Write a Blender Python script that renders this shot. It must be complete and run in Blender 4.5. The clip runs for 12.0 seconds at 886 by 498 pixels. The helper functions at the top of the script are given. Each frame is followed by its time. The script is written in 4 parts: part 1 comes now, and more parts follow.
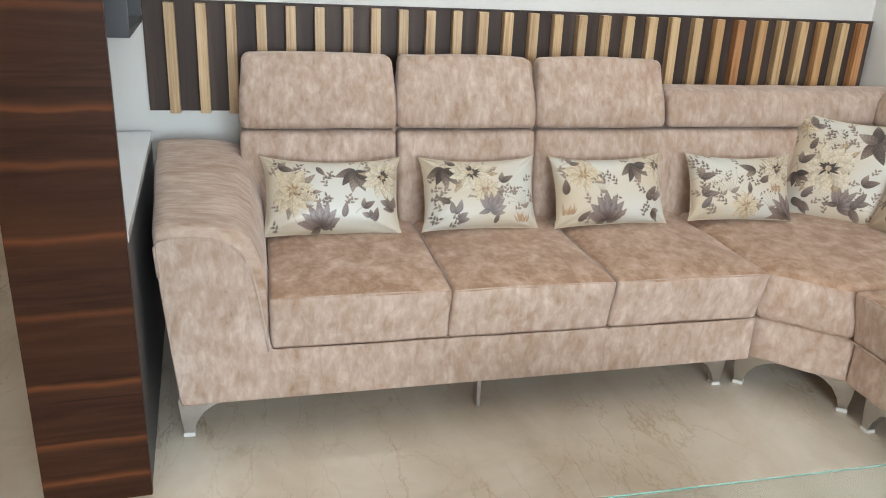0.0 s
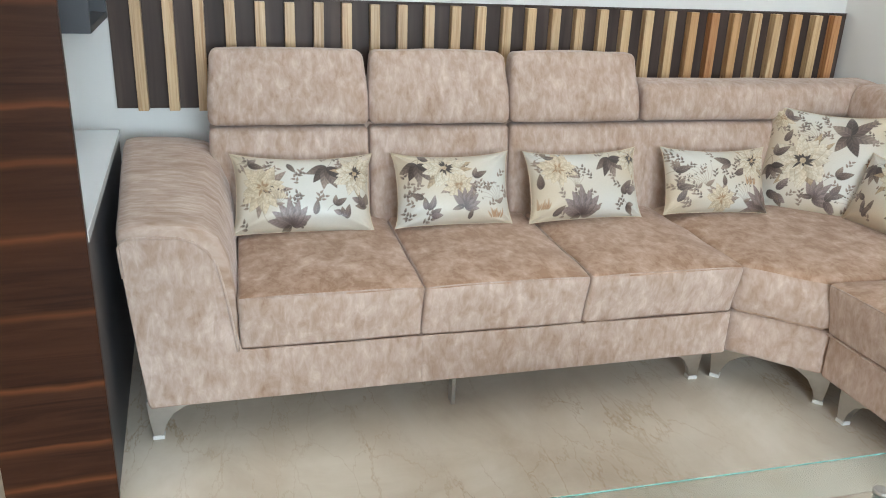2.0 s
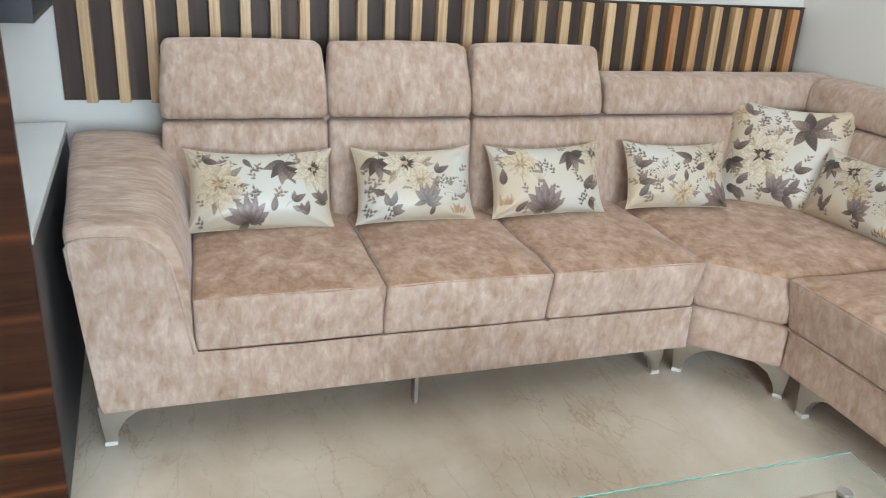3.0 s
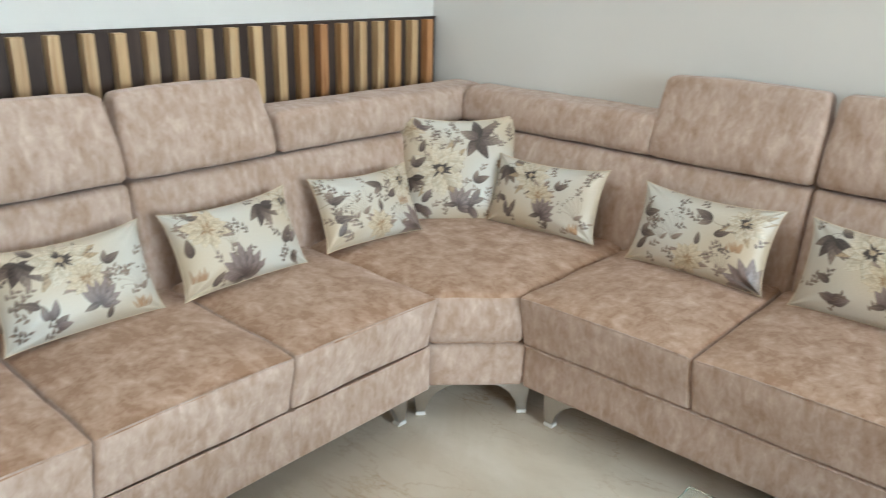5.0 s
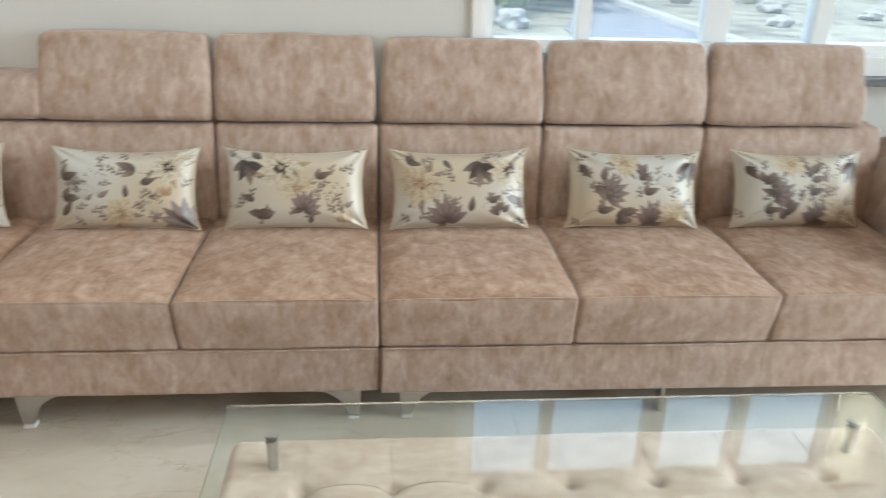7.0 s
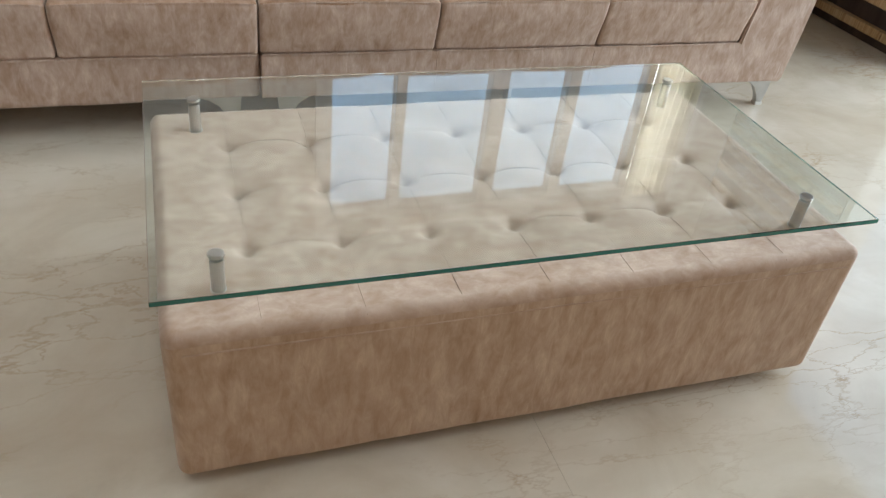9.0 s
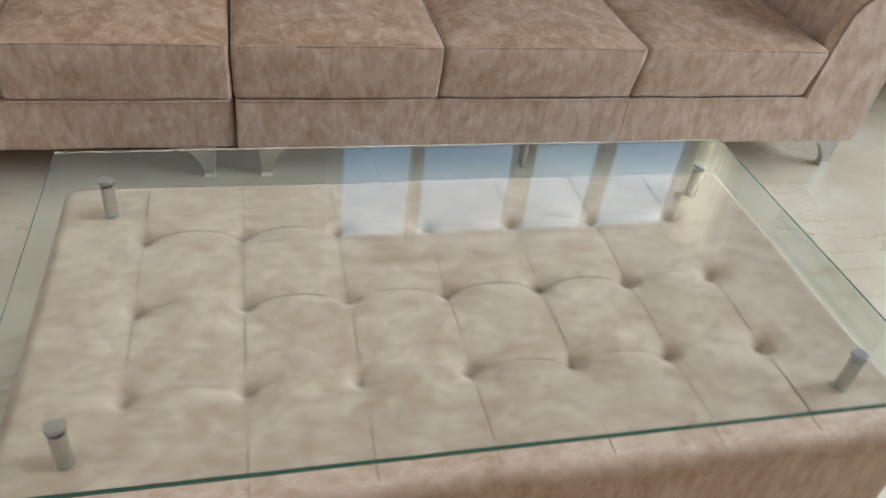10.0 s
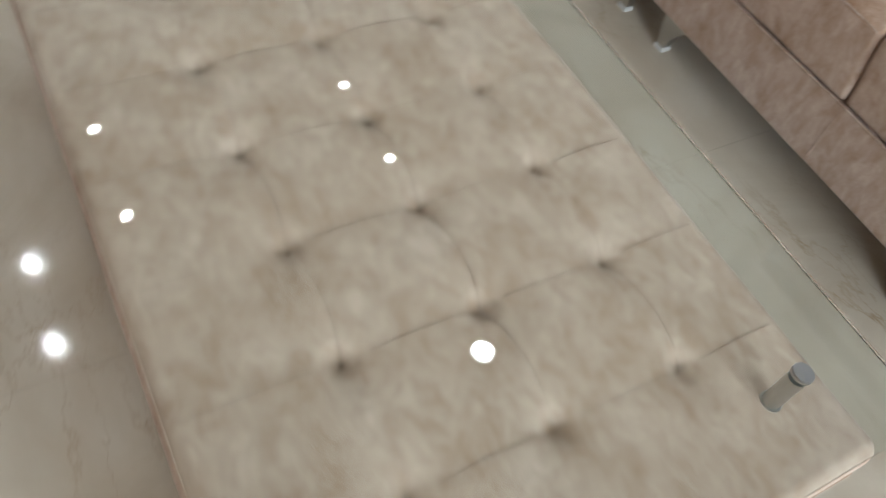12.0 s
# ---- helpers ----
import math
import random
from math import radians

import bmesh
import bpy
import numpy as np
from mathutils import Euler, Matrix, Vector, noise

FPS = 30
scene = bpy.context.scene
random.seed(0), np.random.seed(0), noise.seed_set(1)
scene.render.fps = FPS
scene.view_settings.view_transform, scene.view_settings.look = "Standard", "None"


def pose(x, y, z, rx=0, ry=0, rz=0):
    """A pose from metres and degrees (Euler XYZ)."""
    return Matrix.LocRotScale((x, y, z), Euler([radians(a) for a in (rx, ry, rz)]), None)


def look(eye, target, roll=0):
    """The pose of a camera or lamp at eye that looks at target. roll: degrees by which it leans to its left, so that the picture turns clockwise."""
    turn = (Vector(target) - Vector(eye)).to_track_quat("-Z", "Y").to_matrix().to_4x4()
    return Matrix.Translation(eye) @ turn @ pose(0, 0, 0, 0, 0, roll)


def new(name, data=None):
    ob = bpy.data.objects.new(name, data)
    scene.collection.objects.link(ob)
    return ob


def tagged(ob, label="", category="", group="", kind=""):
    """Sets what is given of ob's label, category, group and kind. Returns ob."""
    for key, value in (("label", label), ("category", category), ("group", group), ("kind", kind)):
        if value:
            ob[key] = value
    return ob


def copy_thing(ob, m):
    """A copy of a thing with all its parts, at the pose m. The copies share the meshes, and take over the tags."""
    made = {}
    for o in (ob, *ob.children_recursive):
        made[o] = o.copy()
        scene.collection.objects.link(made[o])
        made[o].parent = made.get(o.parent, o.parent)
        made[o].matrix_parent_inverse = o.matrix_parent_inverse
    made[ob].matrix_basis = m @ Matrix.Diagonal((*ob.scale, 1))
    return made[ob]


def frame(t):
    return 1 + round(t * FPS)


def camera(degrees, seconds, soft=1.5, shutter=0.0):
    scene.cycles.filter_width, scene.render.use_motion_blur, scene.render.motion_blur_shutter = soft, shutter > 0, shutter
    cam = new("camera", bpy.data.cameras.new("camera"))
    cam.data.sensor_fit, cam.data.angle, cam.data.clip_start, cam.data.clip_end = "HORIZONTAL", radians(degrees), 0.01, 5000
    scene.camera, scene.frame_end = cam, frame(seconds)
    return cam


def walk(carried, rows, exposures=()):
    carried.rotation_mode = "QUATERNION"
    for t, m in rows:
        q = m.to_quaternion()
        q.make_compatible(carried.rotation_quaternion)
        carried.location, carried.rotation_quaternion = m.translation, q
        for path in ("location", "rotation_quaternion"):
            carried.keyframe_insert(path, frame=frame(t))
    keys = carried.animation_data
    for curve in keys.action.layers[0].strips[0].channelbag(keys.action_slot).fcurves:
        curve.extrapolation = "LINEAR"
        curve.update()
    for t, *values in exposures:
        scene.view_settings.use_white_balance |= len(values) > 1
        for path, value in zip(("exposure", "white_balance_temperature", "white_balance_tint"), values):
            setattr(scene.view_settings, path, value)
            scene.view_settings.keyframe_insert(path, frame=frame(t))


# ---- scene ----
cam = camera(59.1, 12.0, soft=1.0, shutter=0.3)
PATH = [
    (0, (-2.505, -2.91, 1.291), (-2.061, -1.086, 0.599), 2.6),
    (0.5, (-2.491, -2.915, 1.281), (-2.03, -1.101, 0.577), 2.3),
    (1, (-2.481, -2.916, 1.289), (-2.019, -1.126, 0.528), 2.4),
    (1.5, (-2.476, -2.907, 1.298), (-2.01, -1.111, 0.551), 2.5),
    (2, (-2.461, -2.896, 1.28), (-1.982, -1.083, 0.584), 2.3),
    (2.5, (-2.447, -2.873, 1.282), (-1.96, -1.061, 0.59), 2.6),
    (2.7, (-2.441, -2.874, 1.286), (-1.933, -1.072, 0.582), 3.0),
    (4.3, (-2.554, -2.495, 1.305), (-1.487, -0.959, 0.597), 0.5),
    (4.5, (-2.538, -2.456, 1.308), (-1.388, -0.972, 0.618), 0.5),
    (5, (-2.521, -2.357, 1.328), (-1.123, -1.099, 0.648), 1.4),
    (5.5, (-2.511, -2.247, 1.335), (-0.863, -1.316, 0.69), 0.9),
    (6, (-2.53, -2.217, 1.323), (-0.717, -1.688, 0.665), 2.1),
    (6.5, (-2.585, -2.229, 1.338), (-0.726, -2.033, 0.626), 2.2),
    (7, (-2.682, -2.2, 1.356), (-0.844, -2.366, 0.586), 1.7),
    (7.2, (-2.721, -2.193, 1.328), (-0.903, -2.515, 0.558), 1.0),
    (8.8, (-3.01, -1.946, 1.227), (-1.479, -2.57, 0.103), 6.8),
    (9, (-3.007, -1.965, 1.226), (-1.512, -2.569, 0.042), 7.4),
    (9.5, (-2.853, -2.065, 1.205), (-1.392, -2.64, -0.034), 8.1),
    (10, (-2.663, -2.259, 1.258), (-1.149, -2.709, 0.031), 7.5),
    (10.5, (-2.543, -2.527, 1.254), (-1.026, -2.615, -0.046), 9.0),
    (11, (-2.38, -2.735, 1.204), (-1.044, -2.448, -0.257), 11.5),
    (11.5, (-2.177, -2.991, 1.19), (-1.045, -2.404, -0.35), 14.7),
    (12, (-2.06, -3.271, 1.168), (-1.305, -2.36, -0.445), 14.5),
]
walk(cam, [(t, look(eye, target, roll)) for t, eye, target, roll in PATH],
     [(0, -0.06, 6250, 7), (0.5, -0.05, 6000, 6), (1, -0.05, 5950, 6), (2, -0.04, 5960, 5), (2.7, -0.03, 5940, 5), (5, -0.07, 5950, 2), (6, -0.05, 5950, 2), (7, -0.10, 6050, 4), (9, -0.44, 6100, 6), (10, -0.52, 6130, 6), (12, -0.75, 6180, 7)])

# ---- world and light ----
world = bpy.data.worlds.new("sky")
scene.world = world
world.use_nodes = True
wn = world.node_tree
sky = wn.nodes.new("ShaderNodeTexSky")
sky.sky_type = "NISHITA"
sky.sun_disc = False
sky.sun_elevation = radians(55)
sky.sun_rotation = radians(349)
wn.nodes["Background"].inputs[1].default_value = 0.15
wn.links.new(sky.outputs[0], wn.nodes["Background"].inputs[0])

sun_data = bpy.data.lights.new("sun", "SUN")
sun_data.energy, sun_data.angle, sun_data.color = 5.0, radians(0.5), (1.0, 0.95, 0.88)
sun = new("sun", sun_data)
sun.matrix_world = look((-4, 20, 32), (0, 0, 0))


def area_light(name, eye, target, sx, sy, watts, colour):
    data = bpy.data.lights.new(name, "AREA")
    data.shape, data.size, data.size_y, data.energy, data.color = "RECTANGLE", sx, sy, watts, colour
    ob = new(name, data)
    ob.matrix_world = look(eye, target)
    return ob


# unseen area lamp standing in for daylight from the south
area_light("south_daylight", (-1.9, -9.5, 2.4), (-1.9, 0, 0.9), 6.0, 3.4, 1330, (0.91, 0.965, 1.0))
# unseen fill lamp standing for warm indoor light from the west
area_light("west_warm_fill", (-6.38, -2.6, 1.4), (0, -2.6, 1.0), 2.2, 1.5, 40, (1.0, 0.66, 0.38))
# lamp added behind the curtain alone, so the cloth glows as if skylit
area_light("curtain_backlight", (0.17, -4.3, 1.4), (0, -4.3, 1.4), 0.2, 0.84, 8.0, (1.0, 0.98, 0.94))
SPOTS = ((-0.66, -0.42), (-0.655, -0.98), (-1.93, -0.31), (-1.93, -0.88), (-2.44, -0.33), (-2.44, -0.87))
for x, y in SPOTS:
    area_light("spot_lamp", (x, y, 2.689), (x, y, 0), 0.038, 0.038, 3.2, (1.0, 0.98, 0.96))
area_light("downlight_lamp", (-0.755, -2.135, 2.689), (-0.755, -2.135, 0), 0.09, 0.09, 6.0, (1.0, 0.97, 0.94)).data.shape = "DISK"
scene.view_settings.exposure = 0.0


# ---- materials ----
def material(name, rough=0.6, metal=0.0):
    m = bpy.data.materials.new(name)
    m.use_nodes = True
    b = m.node_tree.nodes["Principled BSDF"]
    b.inputs["Roughness"].default_value = rough
    b.inputs["Metallic"].default_value = metal
    return m, m.node_tree, b


def node(nt, kind, **values):
    n = nt.nodes.new(kind)
    for k, v in values.items():
        n.inputs[k].default_value = v
    return n


def coords(nt, scale=(1, 1, 1), kind="Object"):
    tc = nt.nodes.new("ShaderNodeTexCoord")
    mp = node(nt, "ShaderNodeMapping", Scale=scale)
    nt.links.new(tc.outputs[kind], mp.inputs["Vector"])
    return mp.outputs[0]


def ramp(nt, source, stops):
    r = nt.nodes.new("ShaderNodeValToRGB")
    el = r.color_ramp.elements
    while len(el) < len(stops):
        el.new(0.5)
    for e, (p, c) in zip(el, stops):
        e.position, e.color = p, (*c, 1)
    nt.links.new(source, r.inputs[0])
    return r.outputs[0]


def mix(nt, a, b, fac, mode="MIX"):
    m = nt.nodes.new("ShaderNodeMix")
    m.data_type, m.blend_type = "RGBA", mode
    for value, slot in ((fac, m.inputs[0]), (a, m.inputs[6]), (b, m.inputs[7])):
        if isinstance(value, bpy.types.NodeSocket):
            nt.links.new(value, slot)
        elif isinstance(value, tuple):
            slot.default_value = (*value, 1)
        else:
            slot.default_value = value
    return m.outputs[2]


def bump(nt, b, height, strength, distance):
    n = node(nt, "ShaderNodeBump", Strength=strength, Distance=distance)
    nt.links.new(height, n.inputs["Height"])
    nt.links.new(n.outputs[0], b.inputs["Normal"])


def plain(name, colour, rough=0.5, metal=0.0, vary=0.06, scale=6.0):
    m, nt, b = material(name, rough, metal)
    nz = node(nt, "ShaderNodeTexNoise", Scale=scale, Detail=5.0)
    nt.links.new(coords(nt), nz.inputs["Vector"])
    lo = tuple(c * (1 - vary) for c in colour)
    hi = tuple(min(1, c * (1 + vary)) for c in colour)
    nt.links.new(ramp(nt, nz.outputs[0], [(0.35, lo), (0.65, hi)]), b.inputs["Base Color"])
    fine = node(nt, "ShaderNodeTexNoise", Scale=scale * 25, Detail=3.0)
    nt.links.new(coords(nt), fine.inputs["Vector"])
    bump(nt, b, fine.outputs[0], 0.08, 0.002)
    return m


def suede(name, stretch, mottle=0.45, tone_shift=0.0, hue=(1, 1, 1), soft=1.0):
    """Brushed beige suede: streaks run along the axes with a small stretch value."""
    m, nt, b = material(name, 0.72)
    streak = node(nt, "ShaderNodeTexNoise", Scale=1.0, Detail=6.0, Roughness=0.62, Distortion=0.6)
    nt.links.new(coords(nt, tuple(66 * s for s in stretch)), streak.inputs["Vector"])
    blotch = node(nt, "ShaderNodeTexNoise", Scale=1.0, Detail=4.0, Roughness=0.68, Distortion=0.5)
    nt.links.new(coords(nt, tuple(18 * (0.4 + 0.6 * s) for s in stretch)), blotch.inputs["Vector"])
    a = nt.nodes.new("ShaderNodeMath")
    a.operation = "MULTIPLY_ADD"
    nt.links.new(streak.outputs[0], a.inputs[0])
    a.inputs[1].default_value = 1 - mottle
    half = nt.nodes.new("ShaderNodeMath")
    half.operation = "MULTIPLY"
    nt.links.new(blotch.outputs[0], half.inputs[0])
    half.inputs[1].default_value = mottle
    nt.links.new(half.outputs[0], a.inputs[2])
    # shifting the stops upwards makes a darker copy of the suede
    col = ramp(nt, a.outputs[0], [(0.5 -0.16 * soft + tone_shift, (0.28, 0.182, 0.122)), (0.5 -0.05 * soft + tone_shift, (0.375, 0.270, 0.204)), (0.5 +0.05 * soft + tone_shift, (0.455, 0.352, 0.287)), (0.5 +0.17 * soft + tone_shift, (0.57, 0.46, 0.39))])
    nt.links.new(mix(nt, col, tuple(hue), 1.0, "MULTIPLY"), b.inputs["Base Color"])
    b.inputs["Sheen Weight"].default_value = 0.16
    b.inputs["Sheen Roughness"].default_value = 0.45
    b.inputs["Sheen Tint"].default_value = (1.0, 0.95, 0.96, 1)
    b.inputs["Specular IOR Level"].default_value = 0.25
    bump(nt, b, a.outputs[0], 0.25, 0.003)
    return m


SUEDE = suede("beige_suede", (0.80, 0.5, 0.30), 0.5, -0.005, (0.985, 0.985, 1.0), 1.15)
# seat tops: same suede made darker and browner, nap and shade in its colour
SUEDE_SEAT_SHADED = suede("beige_suede_seat_shaded", (0.62, 0.42, 0.3), 0.6, 0.07, (1.03, 0.95, 0.875), 0.95)
SUEDE_ARM = suede("beige_suede_arm", (0.16, 1.0, 0.22))


def wood(name, dark, mid, light, axis_scale, lines=None):
    m, nt, b = material(name, 0.42)
    info = nt.nodes.new("ShaderNodeObjectInfo")
    vec = coords(nt, axis_scale)
    add = nt.nodes.new("ShaderNodeVectorMath")
    add.operation = "ADD"
    nt.links.new(vec, add.inputs[0])
    scale = nt.nodes.new("ShaderNodeVectorMath")
    scale.operation = "SCALE"
    scale.inputs[0].default_value = (37, 91, 53)
    nt.links.new(info.outputs["Random"], scale.inputs["Scale"])
    nt.links.new(scale.outputs[0], add.inputs[1])
    nz = node(nt, "ShaderNodeTexNoise", Scale=1.0, Detail=7.0, Roughness=0.6, Distortion=1.2)
    nt.links.new(add.outputs[0], nz.inputs["Vector"])
    col = ramp(nt, nz.outputs[0], [(0.32, dark), (0.5, mid), (0.68, light)])
    return m, nt, b, info, nz, col


def pine(name, tint):
    m, nt, b, info, nz, col = wood(name, (0.40, 0.235, 0.105), (0.60, 0.43, 0.245), (0.69, 0.53, 0.34), (85, 85, 2.2))
    low = tuple(c * 0.82 for c in tint)
    shade = ramp(nt, info.outputs["Random"], [(0.0, tint), (1.0, low)])
    both = mix(nt, col, shade, 1.0, "MULTIPLY")
    knot = node(nt, "ShaderNodeTexVoronoi", Scale=1.0)
    nt.links.new(coords(nt, (16, 16, 4.5)), knot.inputs["Vector"])
    dark = ramp(nt, knot.outputs["Distance"], [(0.05, (1, 1, 1)), (0.13, (0, 0, 0))])
    nt.links.new(mix(nt, both, (0.16, 0.07, 0.025), dark), b.inputs["Base Color"])
    bump(nt, b, nz.outputs[0], 0.15, 0.002)
    return m


PINE = pine("pine_slat", (0.9, 0.86, 0.79))
PINE_RED = pine("reddish_pine_slat", (0.74, 0.50, 0.35))
PINE_DEEP = pine("amber_pine_slat", (0.86, 0.70, 0.54))

VENEER, nt, b, info, nz, col = wood("dark_walnut_veneer", (0.022, 0.0098, 0.006), (0.034, 0.0145, 0.0082), (0.050, 0.021, 0.0115), (2.2, 2.2, 34))
# reddish sapwood runs across the veneer at uneven heights
SAP = (0.065, 0.173, 0.328, 0.507, 0.694, 0.857, 0.973, 1.178, 1.368)
place = nt.nodes.new("ShaderNodeSeparateXYZ")
nt.links.new(coords(nt), place.inputs[0])
sway = node(nt, "ShaderNodeTexNoise", Scale=1.0, Detail=3.0)
nt.links.new(coords(nt, (5, 5, 2.2)), sway.inputs["Vector"])
lift = nt.nodes.new("ShaderNodeMath")
lift.operation = "MULTIPLY_ADD"
nt.links.new(sway.outputs[0], lift.inputs[0])
lift.inputs[1].default_value = 0.03
nt.links.new(place.outputs["Z"], lift.inputs[2])
rise = nt.nodes.new("ShaderNodeMath")
rise.operation = "DIVIDE"
nt.links.new(lift.outputs[0], rise.inputs[0])
rise.inputs[1].default_value = 1.6
stops = []
for k, z in enumerate(SAP):
    z = (z + 0.015) / 1.6
    low, high, peak = ((0.004, 0.010), (0.011, 0.003), (0.008, 0.007))[k % 3] + ((1.0, 0.8, 0.95, 0.7)[k % 4],)
    stops += [(z - low, (0, 0, 0)), (z, (peak, peak, peak)), (z + high, (0, 0, 0))]
band = ramp(nt, rise.outputs[0], stops)
broad = node(nt, "ShaderNodeTexNoise", Scale=1.0, Detail=2.0)
nt.links.new(coords(nt, (0.8, 0.8, 5)), broad.inputs["Vector"])
warm = mix(nt, col, (0.060, 0.023, 0.011), ramp(nt, broad.outputs[0], [(0.45, (0, 0, 0)), (0.7, (0.7, 0.7, 0.7))]))
nt.links.new(mix(nt, warm, (0.125, 0.044, 0.017), band), b.inputs["Base Color"])
b.inputs["Roughness"].default_value = 0.4
b.inputs["Specular IOR Level"].default_value = 0.10
bump(nt, b, nz.outputs[0], 0.03, 0.001)

PANEL, nt, b = material("dark_laminate_panel", 0.45)
b.inputs["Specular IOR Level"].default_value = 0.18
nz = node(nt, "ShaderNodeTexNoise", Scale=1.0, Detail=5.0, Distortion=0.5)
nt.links.new(coords(nt, (14, 14, 1.2)), nz.inputs["Vector"])
nt.links.new(ramp(nt, nz.outputs[0], [(0.3, (0.038, 0.027, 0.023)), (0.55, (0.062, 0.044, 0.037)), (0.75, (0.092, 0.066, 0.054))]), b.inputs["Base Color"])
WHITE_PAINT = plain("white_wall_paint", (0.65, 0.645, 0.62), 0.6, vary=0.02, scale=2)
CEILING_PAINT = plain("white_ceiling_paint", (0.78, 0.77, 0.74), 0.7, vary=0.02, scale=2)
WHITE_GLOSS = plain("white_gloss_laminate", (0.72, 0.75, 0.76), 0.18, vary=0.02, scale=3)
GREY_LAM = plain("charcoal_laminate", (0.034, 0.036, 0.042), 0.45, vary=0.1)
UPVC = plain("white_window_profile", (0.82, 0.83, 0.83), 0.3, vary=0.02)
SILL_STONE = plain("grey_granite_sill", (0.16, 0.17, 0.18), 0.3, vary=0.3, scale=60)
STEEL = plain("brushed_steel", (0.50, 0.49, 0.47), 0.28, 1.0, vary=0.05, scale=30)
FOOT = plain("pale_plastic_foot", (0.62, 0.62, 0.6), 0.4)
CURTAIN = plain("cream_curtain_cloth", (0.84, 0.80, 0.70), 0.8, vary=0.06, scale=12)
nt = CURTAIN.node_tree
thin = node(nt, "ShaderNodeBsdfTranslucent", Color=(0.96, 0.92, 0.80, 1))
blend = node(nt, "ShaderNodeMixShader", Fac=0.9)
nt.links.new(nt.nodes["Principled BSDF"].outputs[0], blend.inputs[1])
nt.links.new(thin.outputs[0], blend.inputs[2])
nt.links.new(blend.outputs[0], nt.nodes["Material Output"].inputs[0])
# beige for an unseen wall, picked to warm the light it bounces back
WARM_BOUNCE_PAINT = plain("warm_beige_bounce_paint", (0.52, 0.37, 0.24), 0.6, vary=0.03, scale=2)
PIPING_GOLD = plain("cream_satin_piping", (0.56, 0.46, 0.33), 0.4)

MARBLE, nt, b = material("cream_marble", 0.07)
b.inputs["Specular IOR Level"].default_value = 0.5
v = coords(nt, (1, 1, 1))
cloud = node(nt, "ShaderNodeTexNoise", Scale=2.6, Detail=6.0, Roughness=0.6, Distortion=0.9)
nt.links.new(v, cloud.inputs["Vector"])
base = ramp(nt, cloud.outputs[0], [(0.3, (0.51, 0.445, 0.355)), (0.5, (0.605, 0.55, 0.455)), (0.7, (0.67, 0.62, 0.535))])
st = node(nt, "ShaderNodeMapping", Scale=(2.6, 0.9, 1), Rotation=(0, 0, 0.75))
nt.links.new(v, st.inputs["Vector"])


def vein(scale, width, seed):
    """Fine branching cracks along the borders of warped cells."""
    mv = node(nt, "ShaderNodeMapping", Location=(seed, seed * 2, 0))
    nt.links.new(st.outputs[0], mv.inputs["Vector"])
    n1 = node(nt, "ShaderNodeTexNoise", Scale=1.8, Detail=6.0, Roughness=0.65)
    nt.links.new(mv.outputs[0], n1.inputs["Vector"])
    bent = nt.nodes.new("ShaderNodeMix")
    bent.data_type, bent.blend_type = "RGBA", "LINEAR_LIGHT"
    bent.inputs[0].default_value = 0.32
    nt.links.new(mv.outputs[0], bent.inputs[6])
    nt.links.new(n1.outputs["Color"], bent.inputs[7])
    cell = node(nt, "ShaderNodeTexVoronoi", Scale=scale)
    cell.feature = "DISTANCE_TO_EDGE"
    nt.links.new(bent.outputs[2], cell.inputs["Vector"])
    return ramp(nt, cell.outputs["Distance"], [(0.0, (1, 1, 1)), (width * 0.4, (0.55, 0.55, 0.55)), (width, (0, 0, 0))])


patch = node(nt, "ShaderNodeTexNoise", Scale=1.7, Detail=3.0)
nt.links.new(v, patch.inputs["Vector"])
where = ramp(nt, patch.outputs[0], [(0.42, (0.0, 0.0, 0.0)), (0.62, (0.7, 0.7, 0.7))])
veins = mix(nt, mix(nt, vein(1.7, 0.022, 3.0), vein(2.9, 0.02, 7.0), 1.0, "ADD"), where, 1.0, "MULTIPLY")
soft_veins = mix(nt, vein(0.8, 0.16, 11.0), (0.4, 0.35, 0.35), 1.0, "MULTIPLY")
toned = mix(nt, base, (0.47, 0.39, 0.29), soft_veins)
nt.links.new(mix(nt, toned, (0.42, 0.325, 0.22), veins), b.inputs["Base Color"])

GLASS, nt, b = material("clear_glass", 0.0)
b.inputs["Base Color"].default_value = (0.90, 0.955, 0.935, 1)
b.inputs["Transmission Weight"].default_value = 1.0
b.inputs["IOR"].default_value = 1.5
PANE_GLASS, nt, b = material("window_glass", 0.0)
b.inputs["Base Color"].default_value = (0.98, 0.99, 0.99, 1)
b.inputs["Transmission Weight"].default_value = 1.0
b.inputs["IOR"].default_value = 1.45
# translucent veil added to the panes: glare that washes out the garden
glare_veil = node(nt, "ShaderNodeBsdfTranslucent", Color=(0.9, 0.93, 0.95, 1))
glare_mix = node(nt, "ShaderNodeMixShader", Fac=0.09)
nt.links.new(b.outputs[0], glare_mix.inputs[1])
nt.links.new(glare_veil.outputs[0], glare_mix.inputs[2])
nt.links.new(glare_mix.outputs[0], nt.nodes["Material Output"].inputs[0])
GLASS_EDGE, nt, b = material("green_glass_edge", 0.12)
b.inputs["Base Color"].default_value = (0.07, 0.35, 0.29, 1)
b.inputs["Transmission Weight"].default_value = 0.5

LAMP, nt, b = material("lamp_diffuser", 0.5)
b.inputs["Base Color"].default_value = (0.9, 0.9, 0.9, 1)
b.inputs["Emission Color"].default_value = (0.92, 0.97, 1.0, 1)
b.inputs["Emission Strength"].default_value = 26.0

